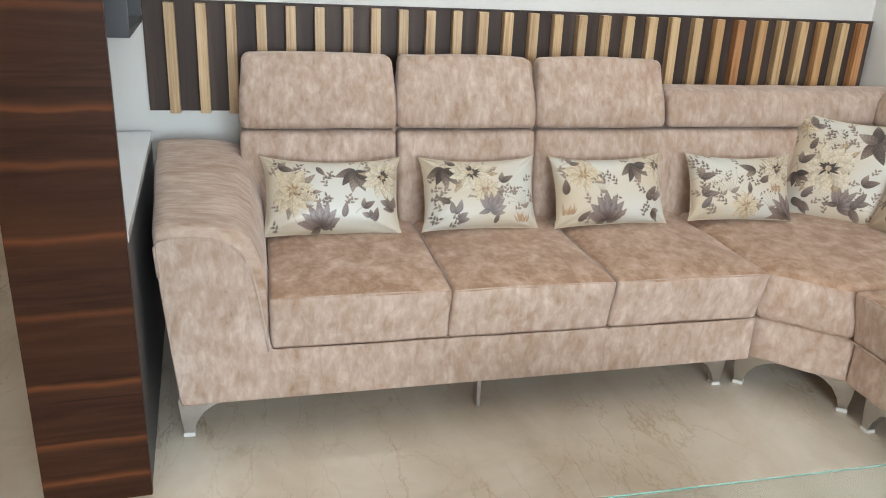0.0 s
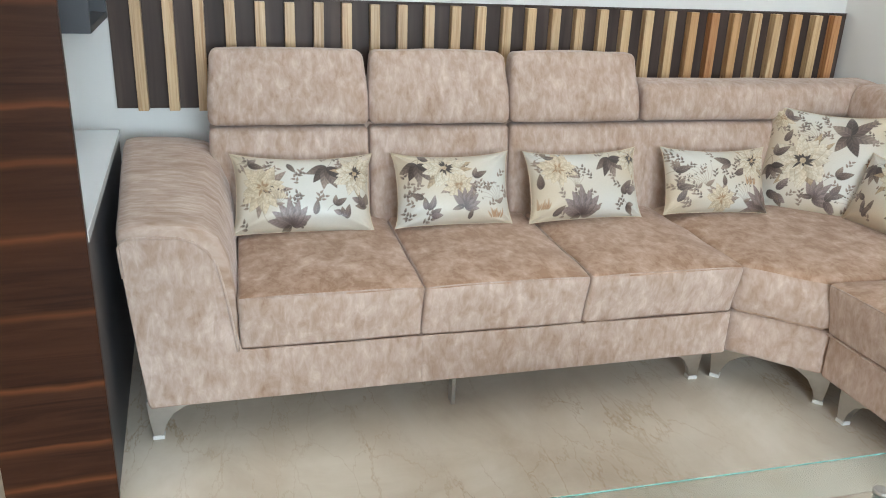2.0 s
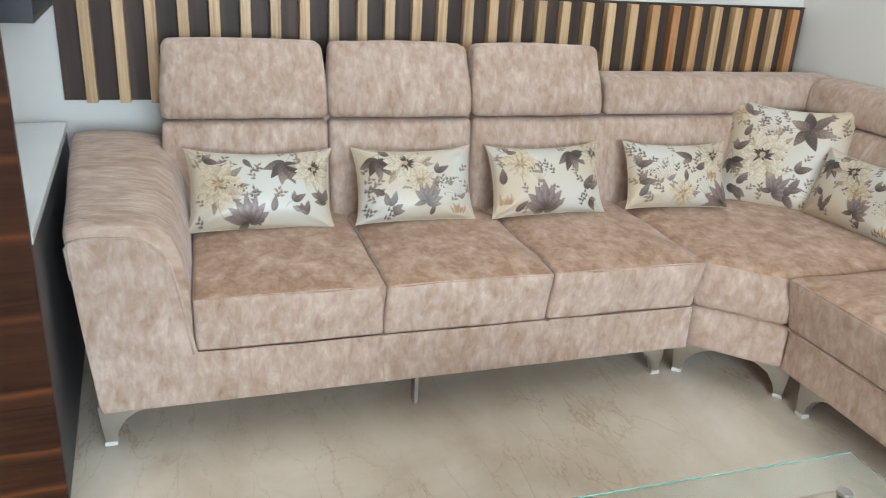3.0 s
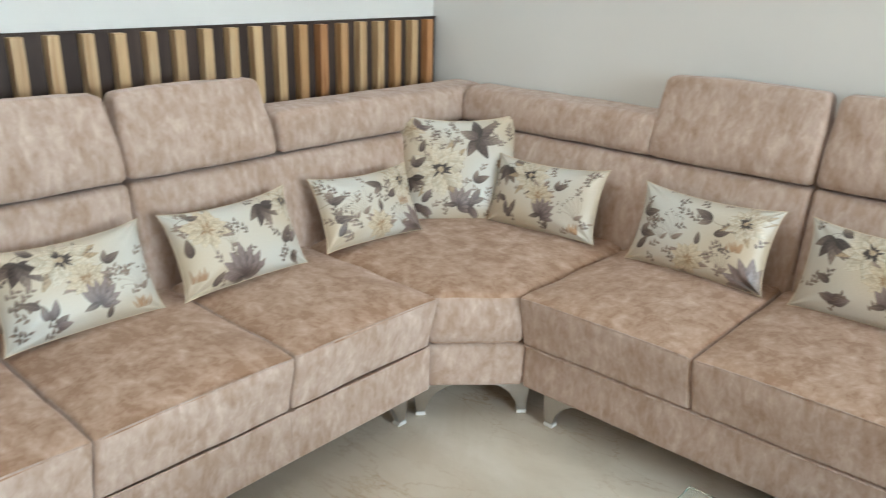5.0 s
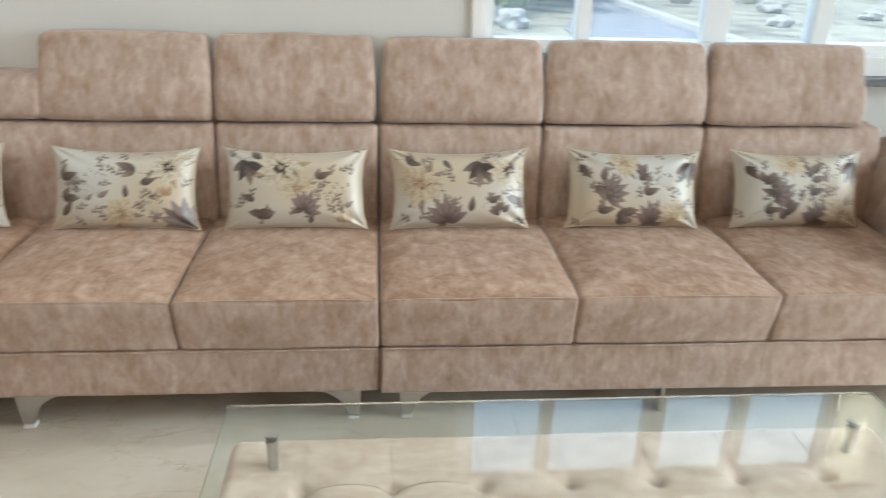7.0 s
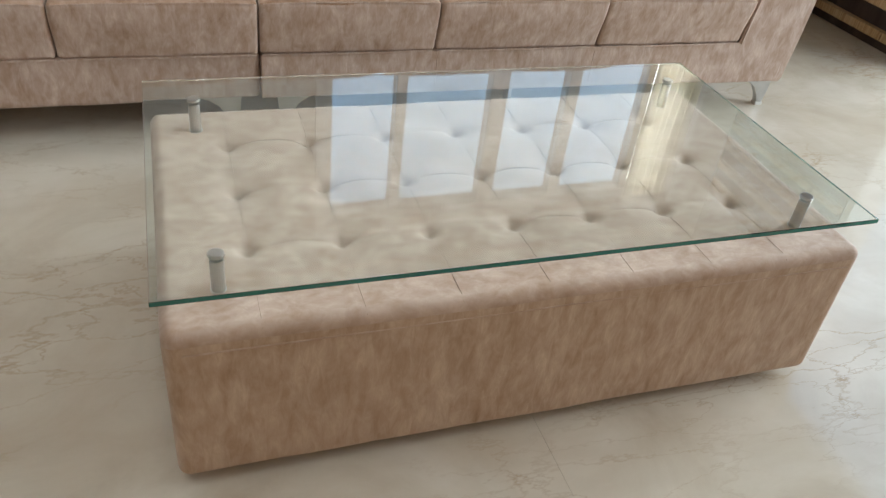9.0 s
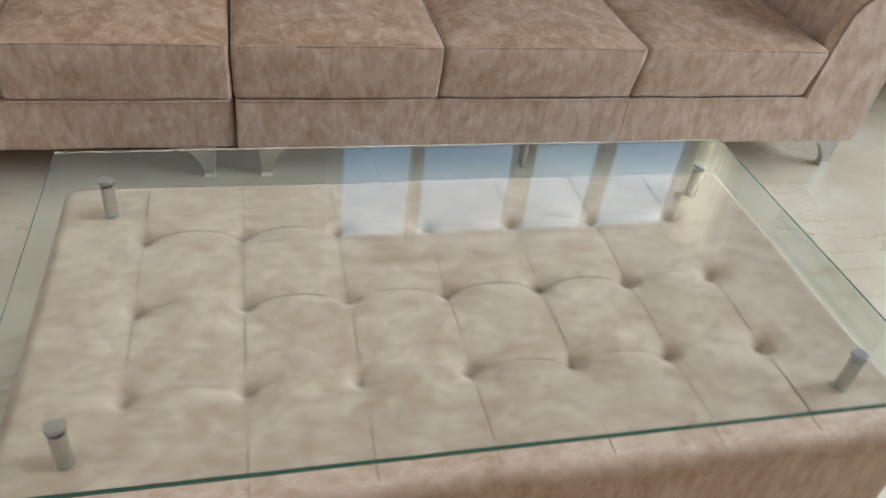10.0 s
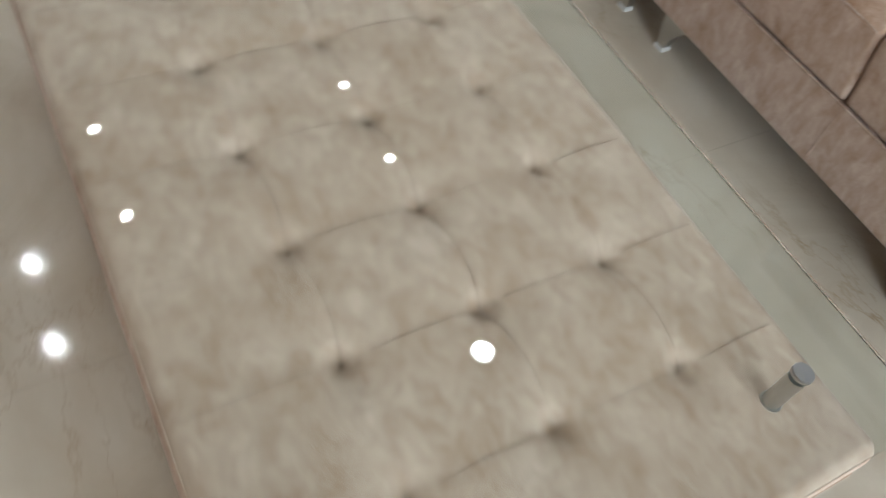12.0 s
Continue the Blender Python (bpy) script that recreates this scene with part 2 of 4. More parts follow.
PRINT, nt, b = material("floral_satin", 0.42)
att = nt.nodes.new("ShaderNodeAttribute")
att.attribute_name = "print"
weave = node(nt, "ShaderNodeTexNoise", Scale=220.0, Detail=2.0)
nt.links.new(coords(nt, (1, 1, 3)), weave.inputs["Vector"])
nt.links.new(mix(nt, att.outputs["Color"], ramp(nt, weave.outputs[0], [(0.3, (0.93, 0.93, 0.93)), (0.7, (1, 1, 1))]), 1.0, "MULTIPLY"), b.inputs["Base Color"])
b.inputs["Sheen Weight"].default_value = 0.04
b.inputs["Specular IOR Level"].default_value = 0.5
bump(nt, b, weave.outputs[0], 0.12, 0.001)

GRASS = plain("garden_ground", (0.32, 0.30, 0.225), 0.9, vary=0.45, scale=1.3)
ASPHALT = plain("asphalt", (0.27, 0.28, 0.31), 0.85, vary=0.15, scale=3)
JOINT = plain("cement_joint", (0.52, 0.47, 0.38), 0.8, vary=0.1)
KERB = plain("pale_kerb_concrete", (0.5, 0.5, 0.48), 0.8, vary=0.1)
LEAF = plain("garden_leaf", (0.19, 0.27, 0.11), 0.6, vary=0.5, scale=3)
STITCH_AND_FOLD = plain("brown_stitch_and_fold", (0.27, 0.195, 0.145), 0.8)
BARK = plain("bark", (0.09, 0.065, 0.045), 0.9, vary=0.3, scale=20)


# ---- mesh helpers ----
def part(name, bm, mat, parent=None, label="", smooth=False, at=None):
    me = bpy.data.meshes.new(name)
    bmesh.ops.recalc_face_normals(bm, faces=bm.faces)
    bm.to_mesh(me)
    bm.free()
    me.materials.append(mat)
    if smooth:
        me.polygons.foreach_set("use_smooth", [True] * len(me.polygons))
    ob = new(name, me)
    if parent:
        ob.parent = parent
    if at is not None:
        ob.matrix_basis = at
    if label:
        ob["label"] = label
    return ob


def thing(name, label, category, m=None, group="", kind=""):
    ob = new(name)
    if m is not None:
        ob.matrix_basis = m
    return tagged(ob, label, category, group, kind)


def box(lo, hi, bevel=0.0, bm=None):
    own = bmesh.new()
    bmesh.ops.create_cube(own, size=1.0)
    for vt in own.verts:
        vt.co = Vector([(a + b) / 2 + c * (b - a) for a, b, c in zip(lo, hi, vt.co)])
    if bevel:
        bmesh.ops.bevel(own, geom=own.edges[:], offset=bevel, segments=2, affect="EDGES", profile=0.6)
    if bm is None:
        return own
    me = bpy.data.meshes.new("tmp")
    own.to_mesh(me)
    own.free()
    bm.from_mesh(me)
    bpy.data.meshes.remove(me)
    return bm


def soft_box(lo, hi, r, n=(8, 8, 8), warp=None, wrinkle=0.002, seed=0.0, bm=None):
    """A padded block: rounded edges, then an optional warp of every point, then slight unevenness."""
    bm = bm or bmesh.new()
    axes = []
    for a, b, k in zip(lo, hi, n):
        rr = min(r, (b - a) * 0.499)
        edge = [rr - rr * math.tan(radians(q)) for q in (45, 30, 15)]
        mid = [rr + (b - a - 2 * rr) * i / k for i in range(k + 1)]
        axes.append([a + e for e in edge] + [a + q for q in mid] + [b - e for e in reversed(edge)])
    cache = {}

    def vert(i, j, k):
        key = (i, j, k)
        if key not in cache:
            p = Vector((axes[0][i], axes[1][j], axes[2][k]))
            inner = Vector([min(max(q, a + min(r, (b - a) * 0.499)), b - min(r, (b - a) * 0.499)) for q, a, b in zip(p, lo, hi)])
            d = p - inner
            if d.length > 1e-9:
                p = inner + d.normalized() * r
            if warp:
                p = Vector(warp(p))
            if wrinkle:
                q = p * 7 + Vector((seed, seed * 1.7, 0))
                p = p + wrinkle * Vector((noise.noise(q), noise.noise(q + Vector((9, 0, 0))), noise.noise(q + Vector((0, 9, 0)))))
            cache[key] = bm.verts.new(p)
        return cache[key]

    nx, ny, nz_ = [len(a) - 1 for a in axes]
    for i in range(nx):
        for j in range(ny):
            for k in (0, nz_):
                bm.faces.new((vert(i, j, k), vert(i + 1, j, k), vert(i + 1, j + 1, k), vert(i, j + 1, k)))
    for i in range(nx):
        for k in range(nz_):
            for j in (0, ny):
                bm.faces.new((vert(i, j, k), vert(i + 1, j, k), vert(i + 1, j, k + 1), vert(i, j, k + 1)))
    for j in range(ny):
        for k in range(nz_):
            for i in (0, nx):
                bm.faces.new((vert(i, j, k), vert(i, j + 1, k), vert(i, j + 1, k + 1), vert(i, j, k + 1)))
    return bm


def tube(points, r, sides=6, closed=False, bm=None):
    bm = bm or bmesh.new()
    pts = [Vector(p) for p in points]
    rings = []
    for i, p in enumerate(pts):
        a = pts[i - 1] if (i or closed) else pts[i]
        c = pts[(i + 1) % len(pts)] if (i + 1 < len(pts) or closed) else pts[i]
        d = (c - a).normalized()
        u = d.cross(Vector((0.3, 0.2, 1))).normalized()
        w = d.cross(u)
        rings.append([bm.verts.new(p + r * (math.cos(6.2832 * s / sides) * u + math.sin(6.2832 * s / sides) * w)) for s in range(sides)])
    for i in range(len(rings) if closed else len(rings) - 1):
        a, c = rings[i], rings[(i + 1) % len(rings)]
        for s in range(sides):
            bm.faces.new((a[s], a[(s + 1) % sides], c[(s + 1) % sides], c[s]))
    if not closed:
        bm.faces.new(rings[0])
        bm.faces.new(list(reversed(rings[-1])))
    return bm


def prism(outline, lo, hi, axis="y", bm=None):
    """The outline (two coordinates) drawn out along an axis from lo to hi."""
    bm = bm or bmesh.new()

    def at(p, q):
        return {"y": (p[0], q, p[1]), "z": (p[0], p[1], q), "x": (q, p[0], p[1])}[axis]

    a = [bm.verts.new(at(p, lo)) for p in outline]
    c = [bm.verts.new(at(p, hi)) for p in outline]
    n = len(outline)
    bm.faces.new(a)
    bm.faces.new(list(reversed(c)))
    for i in range(n):
        bm.faces.new((a[i], c[i], c[(i + 1) % n], a[(i + 1) % n]))
    return bm


def smoothstep(x):
    x = min(1.0, max(0.0, x))
    return x * x * (3 - 2 * x)


def disc(centre, r, z0, z1, sides=28, bevel=0.0):
    bm = bmesh.new()
    bmesh.ops.create_cone(bm, cap_ends=True, segments=sides, radius1=r, radius2=r, depth=z1 - z0)
    if bevel:
        rim = [e for e in bm.edges if abs(e.verts[0].co.z - e.verts[1].co.z) < 1e-6]
        bmesh.ops.bevel(bm, geom=rim, offset=bevel, segments=2, affect="EDGES")
    bmesh.ops.translate(bm, verts=bm.verts, vec=(centre[0], centre[1], (z0 + z1) / 2))
    return bm


# ---- the room ----
CEIL, WEST, SOUTH, EAST, NORTH = 2.7, -6.5, -5.15, 0.66, 4.2


def structure(name, bm, mat, label, category):
    return tagged(part(name, bm, mat), label, category, kind="structure")


structure("wall_north", box((-3.06, 0.0, 0), (0.2, 0.2, CEIL)), WHITE_PAINT, "plain white painted wall behind the slatted panel", "wall")
wb = box((0.0, -2.55, 0), (0.2, 0.0, CEIL))
box((0.0, -4.44, 0), (0.2, -2.55, 0.93), bm=wb)
box((0.0, -4.44, 1.84), (0.2, -2.55, CEIL), bm=wb)
box((0.0, -4.72, 0), (0.2, -4.44, CEIL), bm=wb)
structure("wall_east", wb, WHITE_PAINT, "white painted wall with a wide low window", "wall")
structure("wall_recess", box((0.2, -4.72, 0), (EAST, -4.64, CEIL)), WHITE_PAINT, "white painted return wall of the recess", "wall")
structure("wall_far_east", box((EAST, SOUTH - 0.2, 0), (EAST + 0.06, -4.64, CEIL)), WHITE_PAINT, "white painted end wall of the recess", "wall")
# out of view; the opening is placed and sized to shape the south light
ws = box((WEST, SOUTH - 0.2, 0), (-2.75, SOUTH, CEIL))
box((-2.75, SOUTH - 0.2, 2.15), (-0.55, SOUTH, CEIL), bm=ws)
box((-0.55, SOUTH - 0.2, 0), (EAST, SOUTH, CEIL), bm=ws)
structure("wall_south", ws, WHITE_PAINT, "white painted wall with a wide unseen opening added for daylight", "wall")
# this wall and its opening are never in view
ww = box((WEST - 0.2, SOUTH - 0.2, 0), (WEST, -3.8, CEIL))
box((WEST - 0.2, -3.8, 0), (WEST, -1.4, 0.6), bm=ww)
box((WEST - 0.2, -3.8, 2.2), (WEST, -1.4, CEIL), bm=ww)
box((WEST - 0.2, -1.4, 0), (WEST, NORTH, CEIL), bm=ww)
structure("wall_west", ww, WARM_BOUNCE_PAINT, "unseen west wall, beige to warm the bounced light, with an added opening", "wall")
structure("wall_passage", box((-3.06, 0.2, 0), (-2.9, NORTH, CEIL)), WHITE_PAINT, "white painted wall of the passage behind the partition", "wall")
structure("wall_far_north", box((WEST - 0.2, NORTH, 0), (-2.9, NORTH + 0.2, CEIL)), WHITE_PAINT, "white painted end wall of the passage", "wall")
cl = box((WEST - 0.2, SOUTH - 0.2, CEIL), (EAST + 0.1, 0.2, CEIL + 0.2))
box((WEST - 0.2, 0.2, CEIL), (-2.9, NORTH + 0.2, CEIL + 0.2), bm=cl)
structure("ceiling", cl, CEILING_PAINT, "plain white ceiling with small downlights", "ceiling")
fl = box((WEST - 0.2, SOUTH - 0.2, -0.12), (EAST + 0.2, 0.2, -0.012))
box((WEST - 0.2, 0.2, -0.12), (-2.9, NORTH + 0.2, -0.012), bm=fl)
floor = tagged(part("floor", fl, JOINT), "glossy cream marble floor with fine brown veins", "floor", kind="structure")


# ---- slatted panel on the north wall ----
panel = thing("slat_panel", "dark laminate wall panel with upright pine slats", "wall panel", pose(-1.43, 0, 0.94))
part("backing", box((-1.45, -0.012, -0.186), (1.43, 0, 0.186), 0.001), PANEL, panel, "dark brown laminate backing")
part("top_edge", box((-1.45, -0.016, 0.1865), (1.43, 0, 0.190), 0.001), PANEL, panel)
rs = random.Random(5)
slat_data = {}
x = -2.791 + 1.43
for i in range(29):
    tone = PINE_RED if i in (22, 28) else PINE_DEEP if i in (21, 23, 26) else PINE
    m = pose(x + rs.uniform(-0.0015, 0.0015), -0.0305, -0.004 + rs.uniform(-0.002, 0.001), 0, rs.uniform(-0.25, 0.25), 0)
    if tone not in slat_data:
        slat_data[tone] = part("slat", box((-0.017, -0.018, -0.1855), (0.017, 0.018, 0.1855), 0.0012), tone, panel, at=m).data
    else:
        ob = new("slat", slat_data[tone])
        ob.parent, ob.matrix_basis = panel, m
    x += 0.1012 - 0.00029 * i

# ---- horizontal slats on the south wall ----
far = thing("low_slat_panel", "dark laminate wall panel with level pine slats", "wall panel", pose(0.07, SOUTH, 1.1))
part("backing", box((-0.58, 0, -1.1), (0.58, 0.012, 1.05), 0.001), PANEL, far, "dark brown laminate backing")
lm = None
for i in range(16):
    z = -1.03 + i * 0.132
    if lm is None:
        f = part("slat", box((-0.58, -0.018, -0.02), (0.58, 0.018, 0.02), 0.0012), PINE, far, at=pose(0, 0.0305, z))
        lm = f.data
    else:
        o = new("slat", lm)
        o.parent = far
        o.matrix_basis = pose(0, 0.0305, z)

# ---- partition beside the sofa ----
SKEW = 3.8
part_m = pose(-2.803, -1.17, 0, 0, 0, SKEW)
pillar = thing("wooden_partition", "tall dark walnut veneer partition end with reddish bands", "partition", part_m)
part("front_panel", box((-0.245, 0, 0), (0, 0.025, CEIL), 0.002), VENEER, pillar)
part("side_panel", box((-0.24, 0.0255, 0), (-0.002, 1.12, 0.665), 0.002), GREY_LAM, pillar, "dark laminate side")
part("counter_top", box((-0.24, 0.0255, 0.6655), (0.002, 1.12, 0.69), 0.002), WHITE_GLOSS, pillar, "glossy white counter top")
part("white_lining", box((-0.25, 0.0255, 0.6905), (-0.235, 1.12, CEIL), 0.0), WHITE_GLOSS, pillar, "glossy white lining")
cab = thing("wall_cabinet", "charcoal open box cabinet above the white counter", "cabinet", part_m @ pose(0, 0.56, 1.06))
cb = box((-0.2, 0, 0), (0.002, 0.56, 0.018))
box((-0.2, 0, 0.018), (0.002, 0.018, 0.6), bm=cb)
box((-0.2, 0.542, 0.018), (0.002, 0.56, 0.6), bm=cb)
box((-0.2, 0.0, 0.6), (0.002, 0.56, 0.618), bm=cb)
box((-0.2, 0.018, 0.018), (-0.185, 0.542, 0.6), bm=cb)
part("carcass", cb, GREY_LAM, cab)


# ---- sofas ----
D = 0.77
FRONT_A, FRONT_B = -0.925, -0.775
HB = 0.60


def leg_mesh():
    pts = [(0.0, 0.012), (0.026, 0.012), (0.034, 0.045), (0.055, 0.078), (0.085, 0.098), (0.115, 0.106), (0.115, 0.122), (-0.012, 0.122), (-0.006, 0.06)]
    bm = prism(pts, -0.012, 0.012, "y")
    bmesh.ops.bevel(bm, geom=bm.edges[:], offset=0.0015, segments=1, affect="EDGES")
    return bm


LEG_DATA, FOOT_DATA = None, None


def add_leg(parent, x, y, mirror=False, turn=0.0):
    global LEG_DATA, FOOT_DATA
    m = pose(x, y, 0, 0, 0, turn + (180 if mirror else 0))
    if LEG_DATA is None:
        a = part("leg", leg_mesh(), STEEL, parent, "brushed steel bracket leg", at=m)
        LEG_DATA = a.data
        FOOT_DATA = part("foot", box((-0.003, -0.014, 0), (0.029, 0.014, 0.012), 0.002), FOOT, a).data
    else:
        a = new("leg", LEG_DATA)
        a.parent, a.matrix_basis = parent, m
        a["label"] = "brushed steel bracket leg"
        f = new("foot", FOOT_DATA)
        f.parent = a


def add_post(parent, x, y):
    part("leg", box((x - 0.006, y - 0.02, 0), (x + 0.006, y + 0.02, 0.122), 0.001), STEEL, parent, "thin flat steel centre leg")


def seat_cushion(parent, x0, x1, seed, y1=0.64):
    cx, w = (x0 + x1) / 2, (x1 - x0)

    def warp(p):
        u = (p.x - cx) / (w / 2)
        vv = (p.y / y1) * 2 - 1
        h = (p.z - 0.262) / 0.168
        crown = 0.022 * max(0, 1 - u ** 4) * max(0, 1 - vv ** 4) * max(0, h)
        front = smoothstep(1 - p.y / 0.25)
        y = p.y - front * (0.013 + 0.032 * smoothstep(h) + 0.008 * math.sin(math.pi * min(1, max(0, h))) * (1 - u * u))
        return p.x, y, p.z + crown

    c = part("seat_cushion", soft_box((x0 + 0.0008, 0.0, 0.264), (x1 - 0.0008, y1, 0.432), 0.014, (14, 16, 6), warp, 0.004, seed), SUEDE_SEAT_SHADED, parent, smooth=True)
    # upright faces take the plain suede; the shaded copy stays on top
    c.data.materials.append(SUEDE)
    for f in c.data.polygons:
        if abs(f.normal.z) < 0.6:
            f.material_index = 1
    pts = []
    for i in range(21):
        u = i / 20 * 2 - 1
        pts.append((cx + u * (w / 2 - 0.012), -0.044, 0.428 + 0.004 * (1 - u ** 4)))
    part("top_seam", tube(pts, 0.0022, 5), SUEDE, c)
    part("lower_seam", tube([(cx + (i / 10 - 1) * (w / 2 - 0.008), -0.0165 - 0.004 * math.sin(math.pi * i / 20), 0.2665) for i in range(21)], 0.0028, 5), SUEDE, c)
    return c


def back_cushion(parent, x0, x1, seed, top=0.742):
    cx, w = (x0 + x1) / 2, x1 - x0

    def warp(p):
        u = (p.x - cx) / (w / 2)
        h = (p.z - 0.40) / (top - 0.40)
        front = smoothstep(1 - (p.y - 0.55) / 0.15)
        return p.x, p.y - front * (0.075 * (1 - h) + 0.028 * math.sin(math.pi * min(1, max(0, h))) * (1 - u ** 4)), p.z

    return part("back_cushion", soft_box((x0 + 0.0006, HB + 0.005, 0.40), (x1 - 0.0006, D - 0.02, top), 0.018, (12, 4, 10), warp, 0.004, seed), SUEDE, parent, smooth=True)


def headrest(parent, x0, x1, seed, lean=0.07, z0=0.75, z1=0.99):
    cx, w = (x0 + x1) / 2, x1 - x0

    def warp(p):
        u = (p.x - cx) / (w / 2)
        h = (p.z - z0) / (z1 - z0)
        thin = (p.y - HB) * (1 - 0.45 * h)
        bulge = 0.016 * (1 - u ** 4) * math.sin(math.pi * min(1, max(0, 0.15 + 0.7 * h)))
        x = cx + (p.x - cx) * (1 - 0.045 * smoothstep((h - 0.35) / 0.65))
        return x, HB + thin + lean * h - bulge * (1 if p.y < HB + 0.05 else 0) - 0.012 * math.sin(math.pi * min(1, max(0, h * 1.6))), p.z + 0.006 * (1 - u * u) * h

    hr = part("headrest", soft_box((x0 + 0.0015, HB, z0), (x1 - 0.0015, HB + 0.125, z1), 0.024, (12, 3, 9), warp, 0.004, seed), SUEDE, parent, smooth=True)
    part("support_bar", box((cx - 0.05, HB + 0.07, z0 - 0.03), (cx + 0.05, HB + 0.09, z0 + 0.02), 0.002), STEEL, hr, "hidden steel support")
    return hr


def base(parent, x0, x1, seed, y1=D):
    bm = soft_box((x0, -0.004, 0.118), (x1, y1, 0.2655), 0.014, (16, 8, 4), None, 0.003, seed)
    return part("base", bm, SUEDE, parent, smooth=True)


def back_body(parent, x0, x1, seed, top=0.752):
    return part("back_frame", soft_box((x0, HB + 0.06, 0.24), (x1, D, top), 0.018, (12, 3, 8), None, 0.003, seed), SUEDE, parent, smooth=True)


def bolster(parent, x0, x1, seed):
    def warp(p):
        h = (p.z - 0.745) / 0.14
        f = smoothstep(1 - (p.y - HB) / 0.08)
        return p.x, p.y - f * 0.012 * math.sin(math.pi * min(1, max(0, h))) + 0.02 * h * f, p.z + 0.006 * smoothstep((p.y - HB) / 0.1) * h
    return part("bolster", soft_box((x0, HB, 0.748), (x1, D, 0.882), 0.026, (14, 4, 6), warp, 0.004, seed), SUEDE, parent, smooth=True)


ARM_PROFILE = [(0.0, 0.112), (0.0, 0.26), (0.0, 0.40), (0.005, 0.47), (0.017, 0.53), (0.04, 0.583), (0.075, 0.613), (0.13, 0.627), (0.20, 0.630), (0.25, 0.629), (0.277, 0.622), (0.285, 0.606),
            (0.280, 0.50), (0.272, 0.38), (0.262, 0.25), (0.250, 0.112), (0.243, 0.100)]


def arm(parent, inner, sign, seed):
    """Armrest that rises outward from the inner line; sign is -1 for the end at low x, 1 for the end at high x."""
    prof = ARM_PROFILE
    steps = [-0.012, -0.006, 0.006, 0.03, 0.1, 0.2, 0.3, 0.4, 0.5, 0.6, 0.68, 0.725, 0.745]
    shell = bmesh.new()
    rings = []
    cxp, czp = 0.14, 0.37
    for s, y in enumerate(steps):
        shrink = {0: 0.95, 1: 0.985}.get(s, 1.0)
        if s >= len(steps) - 2:
            shrink = (0.985, 0.93)[s - len(steps) + 2]
        ring = []
        for o, z in prof:
            oo, zz = cxp + (o - cxp) * shrink, czp + (z - czp) * shrink
            lift = 0.07 * (y / 0.75) * smoothstep((zz - 0.3) / 0.3)
            q = Vector((oo * 6 + seed, y * 6, zz * 6))
            flare = 0.062 * max(0, y) / 0.745 * smoothstep(oo / 0.25)
            ring.append(shell.verts.new((inner + sign * (oo + flare + 0.003 * noise.noise(q)), y, zz + lift + 0.003 * noise.noise(q + Vector((5, 5, 5))))))
        rings.append(ring)
    n = len(prof)
    for a, c in zip(rings, rings[1:]):
        for i in range(n):
            shell.faces.new((a[i], a[(i + 1) % n], c[(i + 1) % n], c[i]))
    shell.faces.new(rings[-1])
    shell.faces.new(list(reversed(rings[0])))
    a_ob = part("armrest", shell, SUEDE_ARM, parent, smooth=True)
    pts = [(inner + sign * o, -0.0165, z) for o, z in wrap_line()[:-4]]
    part("piping", tube(pts, 0.0042, 6), SUEDE, a_ob, smooth=True)
    return a_ob


def wrap_line():
    """The seam where the armrest's wrap meets its front, set in from the inner side and the top."""
    out = []
    for o, z in ARM_PROFILE[1:]:
        o, z = 0.14 + (o - 0.14) * 0.965, 0.37 + (z - 0.37) * 0.965
        rise = smoothstep((z - 0.27) / 0.2)
        out.append((o + 0.026 * rise * smoothstep((0.2 - o) / 0.15), z - 0.022 * rise * smoothstep((z - 0.5) / 0.1)))
    return out


def fascia(parent, inner, sign, end):
    """The upholstered front that runs from the base up over the armrest in one piece."""
    outline = [(end, 0.12), (end, 0.2625), (inner, 0.2625)]
    outline += [(inner + sign * o, z) for o, z in wrap_line()[1:]]
    bm = prism(outline, -0.0145, 0.012, "y")
    rim = [e for e in bm.edges if all(v.co.y < -0.014 for v in e.verts)]
    bmesh.ops.bevel(bm, geom=rim, offset=0.006, segments=3, affect="EDGES", profile=0.6)
    return part("front_fascia", bm, SUEDE, parent)


MA = pose(0, FRONT_A, 0)
MB = pose(FRONT_B, 0, 0, 0, 0, -90)

# the three-seater along the north wall
sofa_a = thing("sofa_section", "beige suede three-seat sofa section with one armrest, headrests raised", "sofa", MA, "sectional sofa")
SA = [-2.5, -1.996, -1.498, -0.989]
base(sofa_a, -2.5, -0.989, 1.0)
back_body(sofa_a, -2.545, -0.989, 2.0)
for i in range(3):
    seat_cushion(sofa_a, SA[i], SA[i + 1], 3.0 + i)
HA = [-2.572, -2.052, -1.556, -1.055]
for i in range(3):
    back_cushion(sofa_a, HA[i], HA[i + 1] + (0.04 if i == 2 else 0), 7.0 + i)
    headrest(sofa_a, HA[i], HA[i + 1], 10.0 + i, 0.07, 0.75, 0.982)
arm(sofa_a, -2.5, -1, 1.0)
fascia(sofa_a, -2.5, -1, -0.991)
def base_seam(parent, x):
    part("base_seam", tube([(x, -0.0143, 0.13 + 0.012 * i) for i in range(11)], 0.0014, 5), SUEDE, parent)


base_seam(sofa_a, SA[1] + 0.003)
base_seam(sofa_a, SA[2] - 0.004)
add_leg(sofa_a, -2.745, 0.015)
add_leg(sofa_a, -1.042, 0.05, mirror=True)
add_post(sofa_a, -1.881, 0.05)
add_leg(sofa_a, -2.72, 0.70)
add_leg(sofa_a, -1.06, 0.70, mirror=True)

